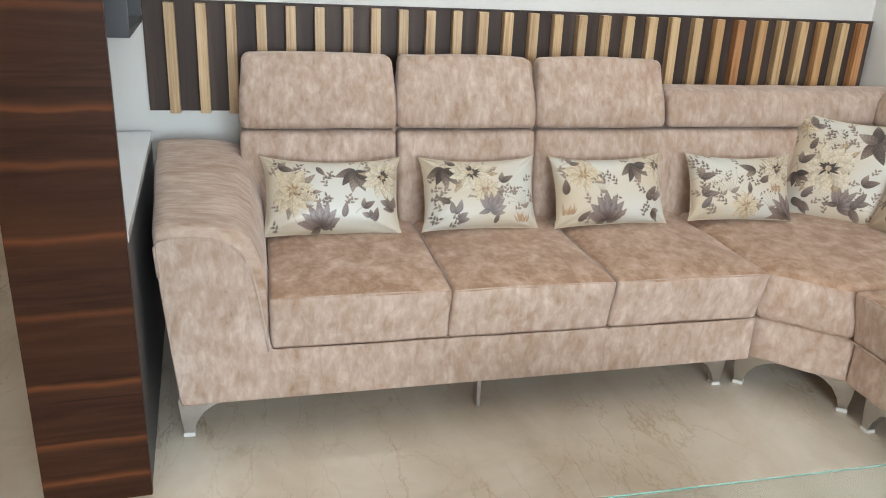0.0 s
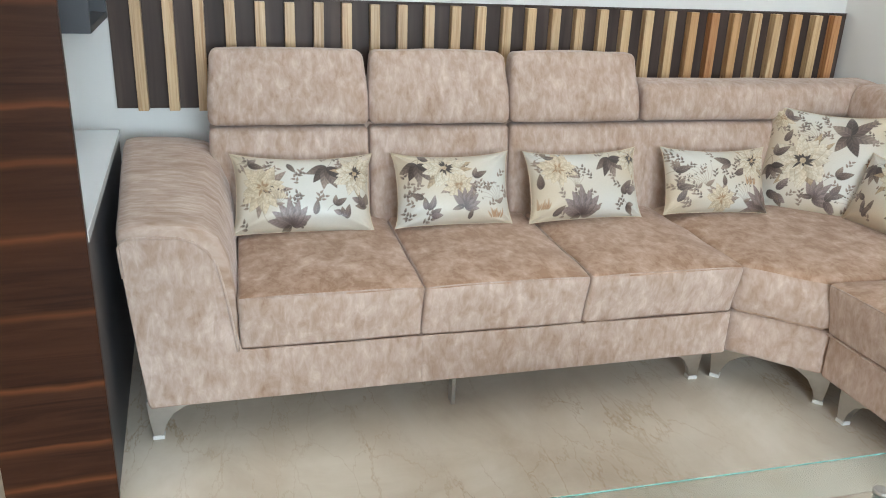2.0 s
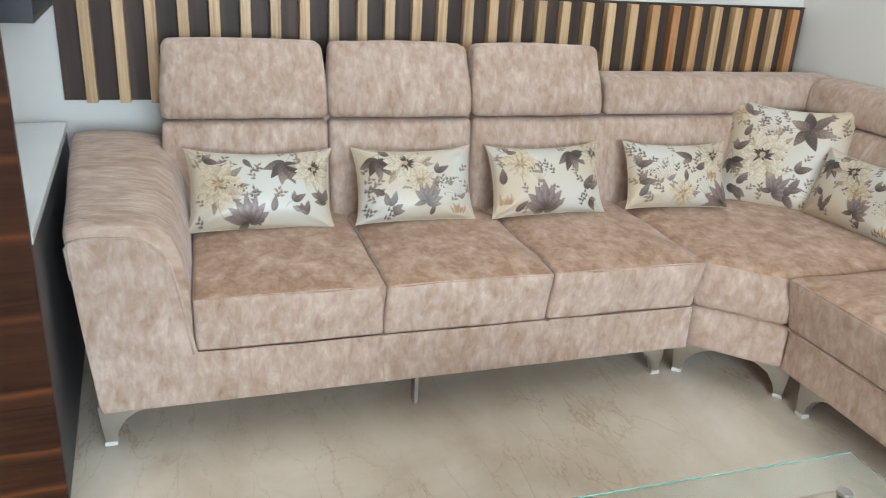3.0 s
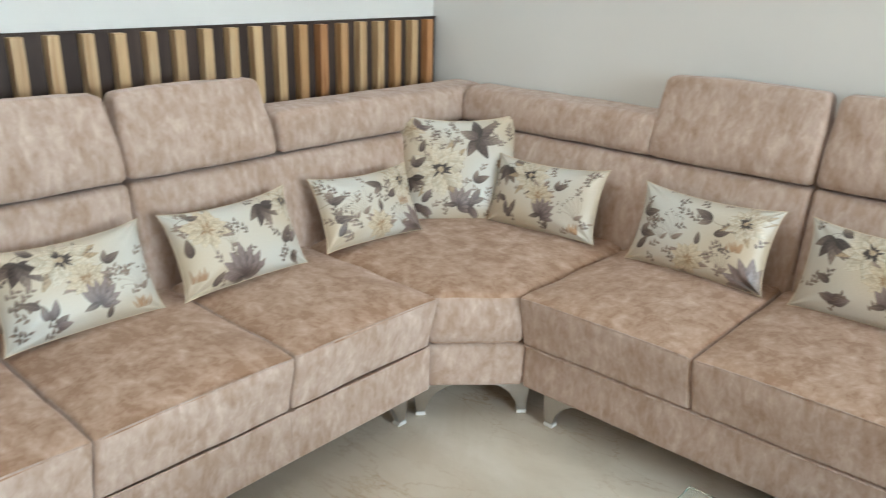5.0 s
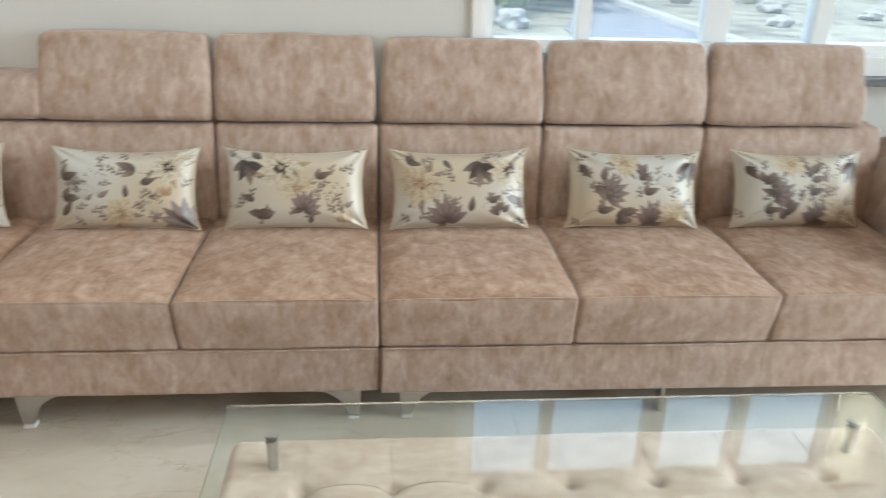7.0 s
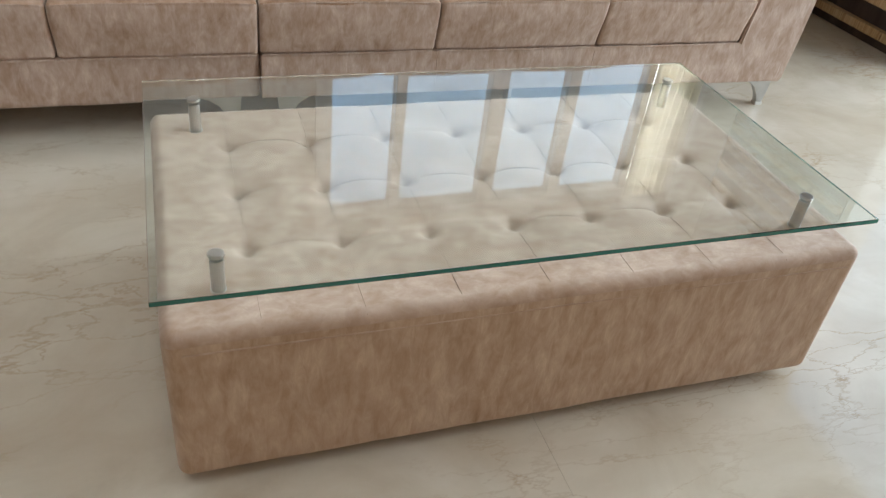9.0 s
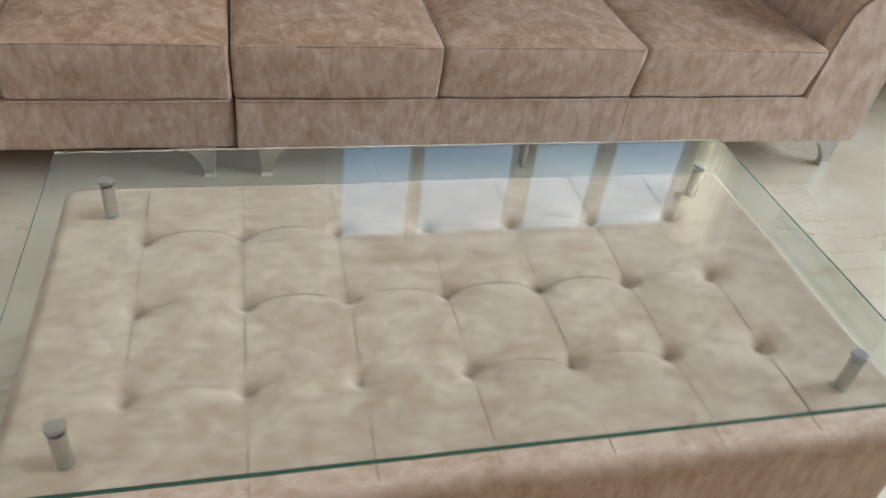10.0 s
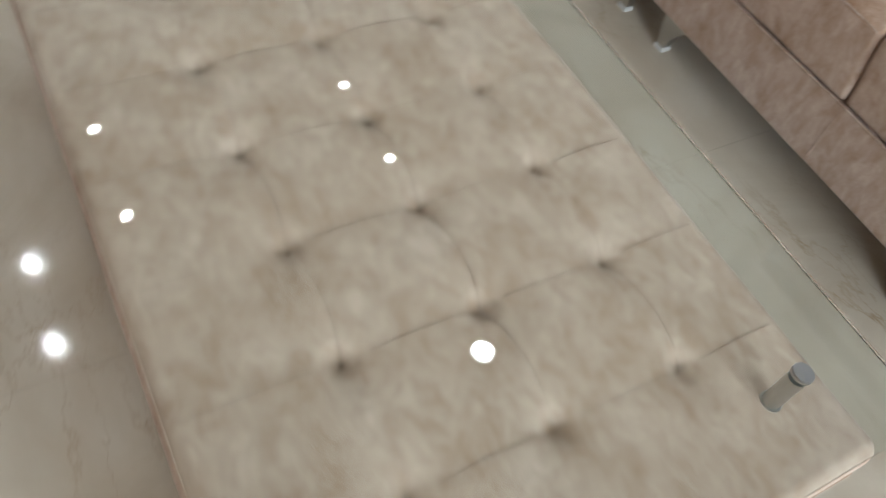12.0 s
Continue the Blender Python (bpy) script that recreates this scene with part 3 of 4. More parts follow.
# the two-seater and the three-seater along the east wall
sofa_b = thing("sofa_section", "beige suede two-seat sofa section without arms, headrests raised", "sofa", MB, "sectional sofa")
SB = [1.126, 1.662, 2.204, 2.748, 3.321, 3.898]
base(sofa_b, 1.126, 2.204, 13.0)
back_body(sofa_b, 1.126, 2.202, 14.0)
for i in range(2):
    seat_cushion(sofa_b, SB[i], SB[i + 1] - (0.0005 if i else 0), 15.0 + i)
HBX = [1.14, 1.679, 2.204, 2.75, 3.305, 3.86]
for i in range(2):
    back_cushion(sofa_b, HBX[i] - (0.03 if i == 0 else 0), HBX[i + 1] - (0.002 if i else 0), 17.0 + i)
    headrest(sofa_b, HBX[i], HBX[i + 1] - (0.006 if i else 0), 19.0 + i, 0.06, 0.748, 1.01)
add_leg(sofa_b, 1.20, 0.04)
add_leg(sofa_b, 2.14, 0.04, mirror=True)
add_leg(sofa_b, 1.20, 0.70)
add_leg(sofa_b, 2.14, 0.70, mirror=True)

sofa_c = thing("sofa_section", "beige suede three-seat sofa section with one armrest, under the window", "sofa", MB, "sectional sofa")
base(sofa_c, 2.2065, 3.9, 23.0)
back_body(sofa_c, 2.207, 3.93, 24.0)
for i in range(2, 5):
    seat_cushion(sofa_c, SB[i] + (0.0015 if i == 2 else 0), SB[i + 1], 25.0 + i)
    back_cushion(sofa_c, HBX[i] + (0.004 if i == 2 else 0), HBX[i + 1] + (0.08 if i == 4 else 0), 30.0 + i)
    headrest(sofa_c, HBX[i] + (0.006 if i == 2 else 0), HBX[i + 1], 35.0 + i, 0.06, 0.748, 1.006)
arm(sofa_c, 3.9, 1, 5.0)
fascia(sofa_c, 3.9, 1, 2.2085)
base_seam(sofa_c, SB[3] + 0.01)
base_seam(sofa_c, SB[4] - 0.004)
add_leg(sofa_c, 2.27, 0.04)
add_leg(sofa_c, 4.115, 0.02, mirror=True)
add_post(sofa_c, 3.05, 0.05)
add_leg(sofa_c, 2.27, 0.70)
add_leg(sofa_c, 4.10, 0.70, mirror=True)


# the corner section
def offset(poly, d):
    out = []
    n = len(poly)
    for i in range(n):
        a, b_, c = [Vector(poly[(i + k) % n]) for k in (-1, 0, 1)]
        e1, e2 = (b_ - a).normalized(), (c - b_).normalized()
        n1, n2 = Vector((-e1.y, e1.x)), Vector((-e2.y, e2.x))
        bis = (n1 + n2).normalized()
        out.append(tuple(b_ + bis * d / max(0.3, bis.dot(n1))))
    return out


def soft_slab(poly, z0, z1, r, crown=0.0, bulge=0.0):
    """A padded slab with an outline given anticlockwise, rounded at its top and bottom rims."""
    fine = []
    n = len(poly)
    for i in range(n):
        a, c = Vector(poly[i]), Vector(poly[(i + 1) % n])
        for k in range(10):
            fine.append((a + (c - a) * k / 10, i))
    levels = [(r, z0)] + [(r * (1 - math.sin(radians(q))), z0 + r * (1 - math.cos(radians(q)))) for q in (30, 60, 90)]
    levels += [(-bulge * math.sin(math.pi * k / 5), z0 + r + (z1 - z0 - 2 * r) * k / 5) for k in range(1, 5)]
    levels += [(r * (1 - math.cos(radians(q))), z1 - r + r * math.sin(radians(q))) for q in (0, 30, 60, 90)]
    levels += [(r + dd, z1 + crown * s) for dd, s in ((0.03, 0.35), (0.08, 0.75), (0.15, 1.0))]
    bm = bmesh.new()
    rings = []
    for d, z in levels:
        op = offset(poly, d)
        ring = []
        for k in range(n * 10):
            i, f = k // 10, (k % 10) / 10
            a, c = Vector(op[i]), Vector(op[(i + 1) % n])
            p = a + (c - a) * f
            q = Vector((p.x * 7, p.y * 7, z * 7))
            ring.append(bm.verts.new((p.x, p.y, z + 0.004 * noise.noise(q))))
        rings.append(ring)
    m = n * 10
    for a, c in zip(rings, rings[1:]):
        for i in range(m):
            bm.faces.new((a[i], a[(i + 1) % m], c[(i + 1) % m], c[i]))
    bm.faces.new(rings[-1])
    bm.faces.new(list(reversed(rings[0])))
    return bm


corner = thing("corner_sofa_section", "beige suede corner sofa section with an angled front", "sofa", pose(0, 0, 0), "sectional sofa")
foot_print = [(-0.986, -0.925), (-0.777, -1.122), (-0.01, -1.122), (-0.01, -0.16), (-0.986, -0.16)]
part("base", soft_slab(foot_print, 0.118, 0.264, 0.014), SUEDE, corner, smooth=True)
seat_print = [(-0.987, -0.945), (-0.80, -1.124), (-0.14, -1.124), (-0.14, -0.29), (-0.987, -0.29)]
seat_c = part("seat_cushion", soft_slab(seat_print, 0.264, 0.434, 0.03, 0.018, 0.008), SUEDE_SEAT_SHADED, corner, smooth=True)
# as on the straight seats, only level faces keep the shaded suede
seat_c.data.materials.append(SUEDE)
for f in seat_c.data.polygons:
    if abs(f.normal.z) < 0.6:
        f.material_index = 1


def corner_back(m, x0, x1, seed):
    bolster(corner, x0, x1, seed).matrix_basis = m
    back_cushion(corner, x0, x1, seed + 1, 0.743).matrix_basis = m
    back_body(corner, x0, x1, seed + 2, 0.745).matrix_basis = m


corner_back(MA, -1.048, -0.012, 41.0)
corner_back(MB, 0.318, 1.16, 44.0)
add_leg(corner, -0.975, -0.87, turn=-44)
add_leg(corner, -0.722, -1.105, mirror=True, turn=-44)
add_leg(corner, -0.12, -1.06, mirror=True)
add_leg(corner, -0.90, -0.22)
add_leg(corner, -0.10, -0.22, mirror=True)


# ---- printed pillows ----
# motifs of the print: kind, place across and down the cloth (0 to 1), direction in degrees, size in metres
CLOTHS = {
    "hanging": [("peony", .19, .45, 0, .056), ("hang", .67, .16, -105, .062), ("white_peony", .88, .27, 0, .050), ("bloom", .40, .93, 90, .066), ("pair", .72, .68, 20, .034),
                ("cluster", .79, .84, 80, .030), ("cluster", .94, .70, 100, .034), ("pair", .10, .13, -20, .036), ("leaf", .38, .10, -60, .030), ("berries", .29, .66, 60, .046), ("leaf", .57, .80, 70, .036)],
    "central": [("hang", .17, .16, -95, .056), ("pair", .20, .08, 10, .038), ("white_peony", .40, .21, 0, .058), ("peony", .52, .50, 0, .040), ("pair", .66, .36, 15, .038), ("bloom", .56, .78, 55, .052),
                ("cluster", .24, .84, 70, .034), ("leaf", .20, .66, 150, .034), ("berries", .87, .74, 92, .062), ("sprigs", .86, .94, 90, .030), ("leaf", .60, .95, 60, .026)],
    "lily": [("peony", .22, .27, 0, .050), ("berries", .36, .55, 60, .05), ("bloom", .42, .95, 85, .074), ("hang", .71, .12, -85, .060), ("white_peony", .93, .16, 0, .044), ("cluster", .84, .64, 60, .036),
             ("pair", .84, .84, -60, .034), ("leaf", .06, .56, 80, .04), ("leaf", .17, .94, 30, .036), ("pair", .12, .10, 0, .030), ("sprigs", .08, .85, 80, .03)],
    "sprigged": [("pair", .06, .38, 10, .044), ("pair", .07, .62, -10, .044), ("leaf", .08, .84, 50, .04), ("berries", .34, .62, 90, .072), ("berries", .26, .66, 110, .05), ("peony", .50, .82, 0, .040),
                 ("pair", .60, .26, 150, .048), ("leaf", .64, .44, 20, .044), ("white_peony", .83, .22, 0, .046), ("bloom", .93, .98, 105, .070), ("berries", .73, .86, 80, .05), ("sprigs", .80, .60, 80, .03), ("leaf", .53, .62, 85, .03)],
    "large": [("peony", .10, .13, 0, .034), ("cluster", .14, .10, 40, .030), ("berries", .41, .32, 100, .062), ("spray", .66, .22, 10, .078), ("white_peony", .33, .53, 0, .078), ("pair", .62, .64, 10, .046),
              ("bloom", .47, .86, 40, .058), ("cluster", .58, .84, -20, .042), ("berries", .84, .92, 95, .064), ("pair", .09, .50, 30, .046), ("hang", .08, .60, -70, .046), ("cluster", .14, .84, -40, .044), ("sprigs", .88, .52, 60, .04), ("leaf", .15, .36, 60, .04)],
    "dusky": [("bloom", .26, .58, 20, .058), ("cluster", .20, .44, 0, .04), ("cluster", .53, .30, 80, .042), ("pair", .55, .56, 10, .040), ("hang", .92, .16, -95, .056), ("bloom", .62, .97, 70, .062),
              ("cluster", .38, .88, 30, .044), ("pair", .20, .80, 0, .040), ("peony", .80, .85, 0, .046), ("peony", .40, .14, 0, .040), ("berries", .74, .52, 90, .046), ("leaf", .06, .20, -60, .04)],
}


def paint_print(w, h, nx, ny, cloth, seed):
    """Colours for a grid: cream satin with pale peonies, dusky leaves, mauve blooms and berry sprigs."""
    r = np.random.RandomState(seed)
    xs_, ys_ = np.linspace(-w / 2, w / 2, nx), np.linspace(-h / 2, h / 2, ny)
    X, Y = np.meshgrid(xs_, ys_)
    tone = np.clip(0.5 + 0.45 * np.sin(X * 11 + Y * 9 + r.uniform(0, 6)) + 0.4 * np.cos(Y * 17 - X * 5 + r.uniform(0, 6)), 0, 1)[..., None]
    col = np.array((0.50, 0.425, 0.315)) * (1 - tone) + np.array((0.525, 0.515, 0.465)) * tone

    def window(cx, cy, rad):
        i0, i1 = np.searchsorted(xs_, (cx - rad, cx + rad))
        j0, j1 = np.searchsorted(ys_, (cy - rad, cy + rad))
        return slice(j0, j1), slice(i0, i1)

    def lay(win_, mask, colour, amount=1.0):
        m = np.clip(mask, 0, 1)[..., None] * amount
        col[win_] = col[win_] * (1 - m) + np.asarray(colour) * m

    def edge(d, soft=0.0018):
        return np.clip(0.5 - d / soft, 0, 1)

    def leaf(cx, cy, ang, ln, wd, colour, tip, rim=0.5, ribs=1.0, curl=0.12):
        win_ = window(cx, cy, ln * 1.15)
        x, y = X[win_] - cx, Y[win_] - cy
        if not x.size:
            return
        c, sn = math.cos(ang), math.sin(ang)
        u = (x * c + y * sn) / ln
        v = (-x * sn + y * c - curl * ln * np.clip(u, 0, 1) ** 2) / wd
        ok = (u > 0) & (u < 1)
        uc = np.clip(u, 0, 1)
        prof = np.where(ok, np.sin(np.pi * uc ** 0.75) ** 0.8 * (1 - 0.2 * uc), 0)
        d = (np.abs(v) - prof) * wd
        inner = np.asarray(colour) * (1 - uc[..., None]) + np.asarray(tip) * uc[..., None]
        shade = 0.92 + 0.22 * np.clip(v, -1, 1) + 0.16 * ribs * np.sin(u * 34 - np.abs(v) * 9)
        lay(win_, np.where(ok, edge(d), 0), np.clip(inner * shade[..., None], 0.01, 1))
        lay(win_, np.where(ok, edge(np.abs(d) - 0.0004, 0.0014), 0), np.asarray(colour) * 0.55, rim)
        if ribs:
            lay(win_, np.where(ok, edge(np.abs(v) * wd - 0.0004, 0.0012), 0), np.asarray(tip) * 0.9 + 0.08, 0.6)

    def dot(cx, cy, rad, colour, amount=0.9):
        win_ = window(cx, cy, rad + 0.003)
        lay(win_, edge(np.hypot(X[win_] - cx, Y[win_] - cy) - rad), colour, amount)

    def stem(cx, cy, ang, ln, colour, wide=0.0007):
        for k in range(int(ln / 0.0012)):
            f = k * 0.0012
            bend = ang + 0.5 * f / ln
            dot(cx + f * math.cos(bend), cy + f * math.sin(bend), wide, colour, 0.7)

    dark, plum, taupe, dusk = (0.040, 0.028, 0.023), (0.066, 0.045, 0.037), (0.19, 0.138, 0.105), (0.29, 0.22, 0.175)
    mauve, mauve_tip = (0.090, 0.062, 0.057), (0.25, 0.19, 0.172)
    peach, sand, cream, ivory = (0.36, 0.245, 0.13), (0.40, 0.295, 0.175), (0.575, 0.49, 0.355), (0.60, 0.55, 0.44)

    def peony(cx, cy, rad, outer, inner, heart, spots):
        for rr, k in ((1.0, 12), (0.82, 11), (0.62, 9), (0.42, 8)):
            ph = r.uniform(0, 6)
            for q in range(k):
                leaf(cx, cy, ph + 6.2832 * q / k + r.uniform(-0.2, 0.2), rad * rr * r.uniform(0.82, 1.12), rad * rr * r.uniform(0.24, 0.33), inner, outer, 0.6, 0.5, r.uniform(-0.2, 0.2))
        for q in range(spots):
            a, f = r.uniform(0, 6.28), r.uniform(0.05, 0.34)
            leaf(cx + 0.1 * rad * math.cos(a), cy + 0.1 * rad * math.sin(a), a, rad * f, rad * 0.045, heart, heart, 0.0, 0)

    for q in range(int(330 * w * h)):
        px, py, a = r.uniform(-0.48, 0.48) * w, r.uniform(-0.48, 0.48) * h, r.uniform(0.3, 2.8)
        stem(px, py, a, 0.03, taupe, 0.0006)
        for k in range(4):
            leaf(px + 0.008 * k * math.cos(a), py + 0.008 * k * math.sin(a), a + (0.8, -0.8)[k % 2], 0.016, 0.004, (taupe, plum)[q % 2], dusk, 0.3, 0)
    for kind, fx, fy, deg, size in CLOTHS[cloth]:
        cx, cy, ang, size = (fx - 0.5) * w, (0.5 - fy) * h, radians(deg), size * 1.38
        if kind == "peony":
            for q in range(4):
                leaf(cx, cy, r.uniform(0, 6.28), size * 1.25, size * 0.2, taupe, dusk)
            peony(cx, cy, size, cream, sand, (0.30, 0.19, 0.10), 16)
            stem(cx, cy - size * 0.6, radians(-100), size * 0.9, taupe)
        elif kind == "white_peony":
            for q in range(5):
                leaf(cx, cy, r.uniform(0, 6.28), size * 1.22, size * 0.18, taupe, sand)
            peony(cx, cy, size, ivory, peach if fx > 0.6 else sand, dark, 26)
        elif kind in ("hang", "spray"):
            count = 5 if kind == "hang" else 6
            for q in range(count):
                spread = (q - (count - 1) / 2) * (0.55 if kind == "hang" else 0.95)
                leaf(cx, cy, ang + spread, size * (1.0 - 0.09 * abs(q - 2)) * r.uniform(0.9, 1.08), size * 0.21, (dark, plum)[q % 2], (taupe, plum, dusk)[q % 3])
            stem(cx, cy, ang + 2.6, size * 0.7, plum)
        elif kind == "bloom":
            for q in range(7):
                leaf(cx, cy, ang + (q - 3) * 0.42, size * (1.0 - 0.07 * abs(q - 3)) * r.uniform(0.92, 1.06), size * 0.185, mauve, mauve_tip, 0.5, 0.7)
            for q in range(5):
                leaf(cx, cy, ang + (q - 2) * 0.5, size * 0.6, size * 0.13, plum, mauve_tip, 0.5, 0.5)
            leaf(cx, cy, ang + 2.3, size * 0.6, size * 0.13, dark, taupe)
        elif kind == "cluster":
            for q in range(5):
                leaf(cx + r.uniform(-0.3, 0.3) * size, cy + r.uniform(-0.3, 0.3) * size, ang + r.uniform(-1.6, 1.6), size * r.uniform(0.7, 1.0), size * 0.25, (plum, mauve, dark)[q % 3], (taupe, mauve_tip)[q % 2])
        elif kind == "pair":
            leaf(cx, cy, ang, size, size * 0.24, dark, taupe)
            leaf(cx, cy, ang + 0.9, size * 0.7, size * 0.2, plum, dusk)
            stem(cx, cy, ang + 3.0, size * 0.7, plum)
        elif kind == "leaf":
            leaf(cx, cy, ang, size, size * 0.24, plum, taupe)
        elif kind == "berries":
            for q in range(7):
                a = ang + (q - 3) * 0.24
                ln = size * r.uniform(0.65, 1.0)
                stem(cx, cy, a, ln, taupe, 0.0006)
                for k in range(3):
                    dot(cx + ln * math.cos(a + 0.5) + r.uniform(-1, 1) * 0.006, cy + ln * math.sin(a + 0.5) + r.uniform(-1, 1) * 0.006, r.uniform(0.0016, 0.0032), (plum, taupe)[k % 2])
            leaf(cx, cy, ang - 1.1, size * 0.4, size * 0.09, taupe, dusk)
        else:
            for q in range(9):
                leaf(cx + r.uniform(-0.5, 0.5) * size, cy, ang + r.uniform(-0.6, 0.6), size * r.uniform(0.5, 1.0), size * 0.08, (0.34, 0.20, 0.11), (0.45, 0.30, 0.18), 0.3, 0)
    # cloth browned all round its rim, edge shadow put into the print colour
    rim_shade = np.clip((np.maximum(np.abs(X) / (w / 2), np.abs(Y) / (h / 2)) - 0.90) / 0.1, 0, 1)
    col = col * (1 - 0.3 * rim_shade[..., None]) + np.array((0.42, 0.32, 0.2)) * 0.3 * rim_shade[..., None]
    return X, Y, col


def pillow_mesh(w, h, thick, cloth, seed):
    nx, ny = int(w * 560) + 1, int(h * 560) + 1
    X, Y, col = paint_print(w, h, nx, ny, cloth, seed)
    pinch = 0.055

    def outline(x, y):
        u, v = x / (w / 2), y / (h / 2)
        ear = 1 + 0.035 * np.abs(u * v) ** 9
        return x * (1 - pinch * (1 - v ** 2)) * ear, y * (1 - np.where(v > 0, 0.13, 0.035) * (1 - u ** 2)) * ear

    u, v = X / (w / 2), Y / (h / 2)
    px, py = outline(X, Y)
    full = np.clip((1 - u ** 4) * (1 - v ** 4), 0, 1) ** 0.62 * thick / 2
    radial = np.exp(-((np.abs(u) - 1) ** 2 + (np.abs(v) - 1) ** 2) * 3)
    wav = 0.0022 * np.sin(X * 23 + seed) * np.cos(Y * 31 + 2 * seed) + 0.005 * radial * np.sin(np.arctan2(np.abs(v) - 1.02, np.abs(u) - 1.02) * 9 + seed)
    front = np.stack([px, -(full + wav * np.clip(full / 0.02, 0, 1)), py], -1).reshape(-1, 3)
    back = np.stack([px, full, py], -1).reshape(-1, 3)
    n = nx * ny
    idx = np.arange(n).reshape(ny, nx)
    q = np.stack([idx[:-1, :-1], idx[:-1, 1:], idx[1:, 1:], idx[1:, :-1]], -1).reshape(-1, 4)
    step = 8
    xs, ys = sorted(set(list(range(0, nx, step)) + [nx - 1])), sorted(set(list(range(0, ny, step)) + [ny - 1]))
    sub = np.array([[idx[j, i] for i in xs] for j in ys])
    back = back[sub.reshape(-1)]
    k = np.arange(len(back)).reshape(len(ys), len(xs)) + n
    qb = np.stack([k[:-1, :-1], k[1:, :-1], k[1:, 1:], k[:-1, 1:]], -1).reshape(-1, 4)
    me = bpy.data.meshes.new("cover")
    me.from_pydata(np.concatenate([front, back]).tolist(), [], np.concatenate([q, qb]).tolist())
    layer = me.color_attributes.new("print", "FLOAT_COLOR", "POINT")
    rgba = np.ones((n + len(back), 4), np.float32)
    rgba[:n, :3] = col.reshape(-1, 3)
    rgba[n:, :3] = (0.55, 0.5, 0.42)
    layer.data.foreach_set("color", rgba.reshape(-1))
    me.materials.append(PRINT)
    me.polygons.foreach_set("use_smooth", [True] * len(me.polygons))
    rim = [(a * (w / 2), b_ * (h / 2)) for a, b_ in
           [(-1 + i / 12, -1) for i in range(24)] + [(1, -1 + i / 10) for i in range(20)] + [(1 - i / 12, 1) for i in range(24)] + [(-1, 1 - i / 10) for i in range(20)]]
    pts = []
    for x, y in rim:
        ox, oy = outline(x, y)
        pts.append((float(ox), 0.0, float(oy)))
    return me, pts


def pillow(w, h, thick, cloth, seed, m, label):
    me, pts = pillow_mesh(w, h, thick, cloth, seed)
    t = thing("throw_pillow", label, "pillow", m, "printed pillows")
    cover = new("cover", me)
    cover.parent = t
    part("piping", tube(pts, 0.0019, 5, True), PIPING_GOLD, t, "cream satin piping")


def on_a(x, w, h, cloth, seed, roll, turn=0):
    pillow(w, h, 0.116, cloth, seed, pose(x, -0.475, 0.563, -25, roll, turn), "oblong cream satin pillow with dusky floral print")


def on_b(y, cloth, seed, turn=0):
    pillow(0.435, 0.25, 0.12, cloth, seed, pose(-0.305, y, 0.57, 0, 0, -90 + turn) @ pose(0, 0, 0, -20, (y * 7) % 3 - 1.5, 0), "oblong cream satin pillow with dusky floral print")


on_a(-2.287, 0.435, 0.25, "hanging", 11, 1)
on_a(-1.797, 0.392, 0.243, "central", 15, 0)
on_a(-1.328, 0.408, 0.243, "lily", 16, -1)
on_a(-0.815, 0.388, 0.24, "sprigged", 17, 0, -6)
pillow(0.44, 0.41, 0.13, "large", 21, pose(-0.368, -0.487, 0.618, -23, 0, -43), "square cream satin pillow with dusky floral print in the corner")
on_b(-0.84, "central", 12, 4)
on_b(-1.425, "sprigged", 14)
on_b(-1.945, "central", 18)
on_b(-2.46, "hanging", 13)
on_b(-3.03, "dusky", 19)
on_b(-3.585, "dusky", 20)

# ---- tufted glass-topped table ----
TX0, TX1, TY0, TY1 = -2.07, -1.325, -3.275, -1.90
TOPZ = 0.352
table = thing("coffee_table", "low tufted beige suede coffee table under a raised glass sheet", "coffee table", pose((TX0 + TX1) / 2, (TY0 + TY1) / 2, 0))
hx, hy = (TX1 - TX0) / 2, (TY1 - TY0) / 2
BX = [-1.864, -1.677, -1.488]
BY = [-2.056 - 0.171 * i for i in range(7)]
cxT, cyT = (TX0 + TX1) / 2, (TY0 + TY1) / 2


def tuft(p):
    x, y, z = p
    h = (z - 0.045) / (TOPZ - 0.045)
    if h < 0.75:
        return x, y, z
    gx, gy = x + cxT, y + cyT
    near = min((gx - a) ** 2 + (gy - c) ** 2 for a in BX for c in BY)
    dip = 0.014 * math.exp(-near / 0.00026) + 0.0065 * math.exp(-near / 0.0024)
    ly = min(abs(gy - c) for c in BY)
    frac = ((gy - BY[0]) / 0.171) % 1.0
    lx = min(abs(gx - a - 0.012 * math.sin(math.pi * frac)) for a in BX)
    inside = 1 if BY[-1] - 0.02 < gy < BY[0] + 0.02 else 0
    crease = 0.0004 * math.exp(-(ly / 0.006) ** 2) + 0.0015 * inside * math.exp(-(lx / 0.008) ** 2)
    e = min((hx - abs(x)) / 0.05, (hy - abs(y)) / 0.05)
    return x, y, z + 0.012 - (dip + crease) * smoothstep(e) * smoothstep((h - 0.75) / 0.2)


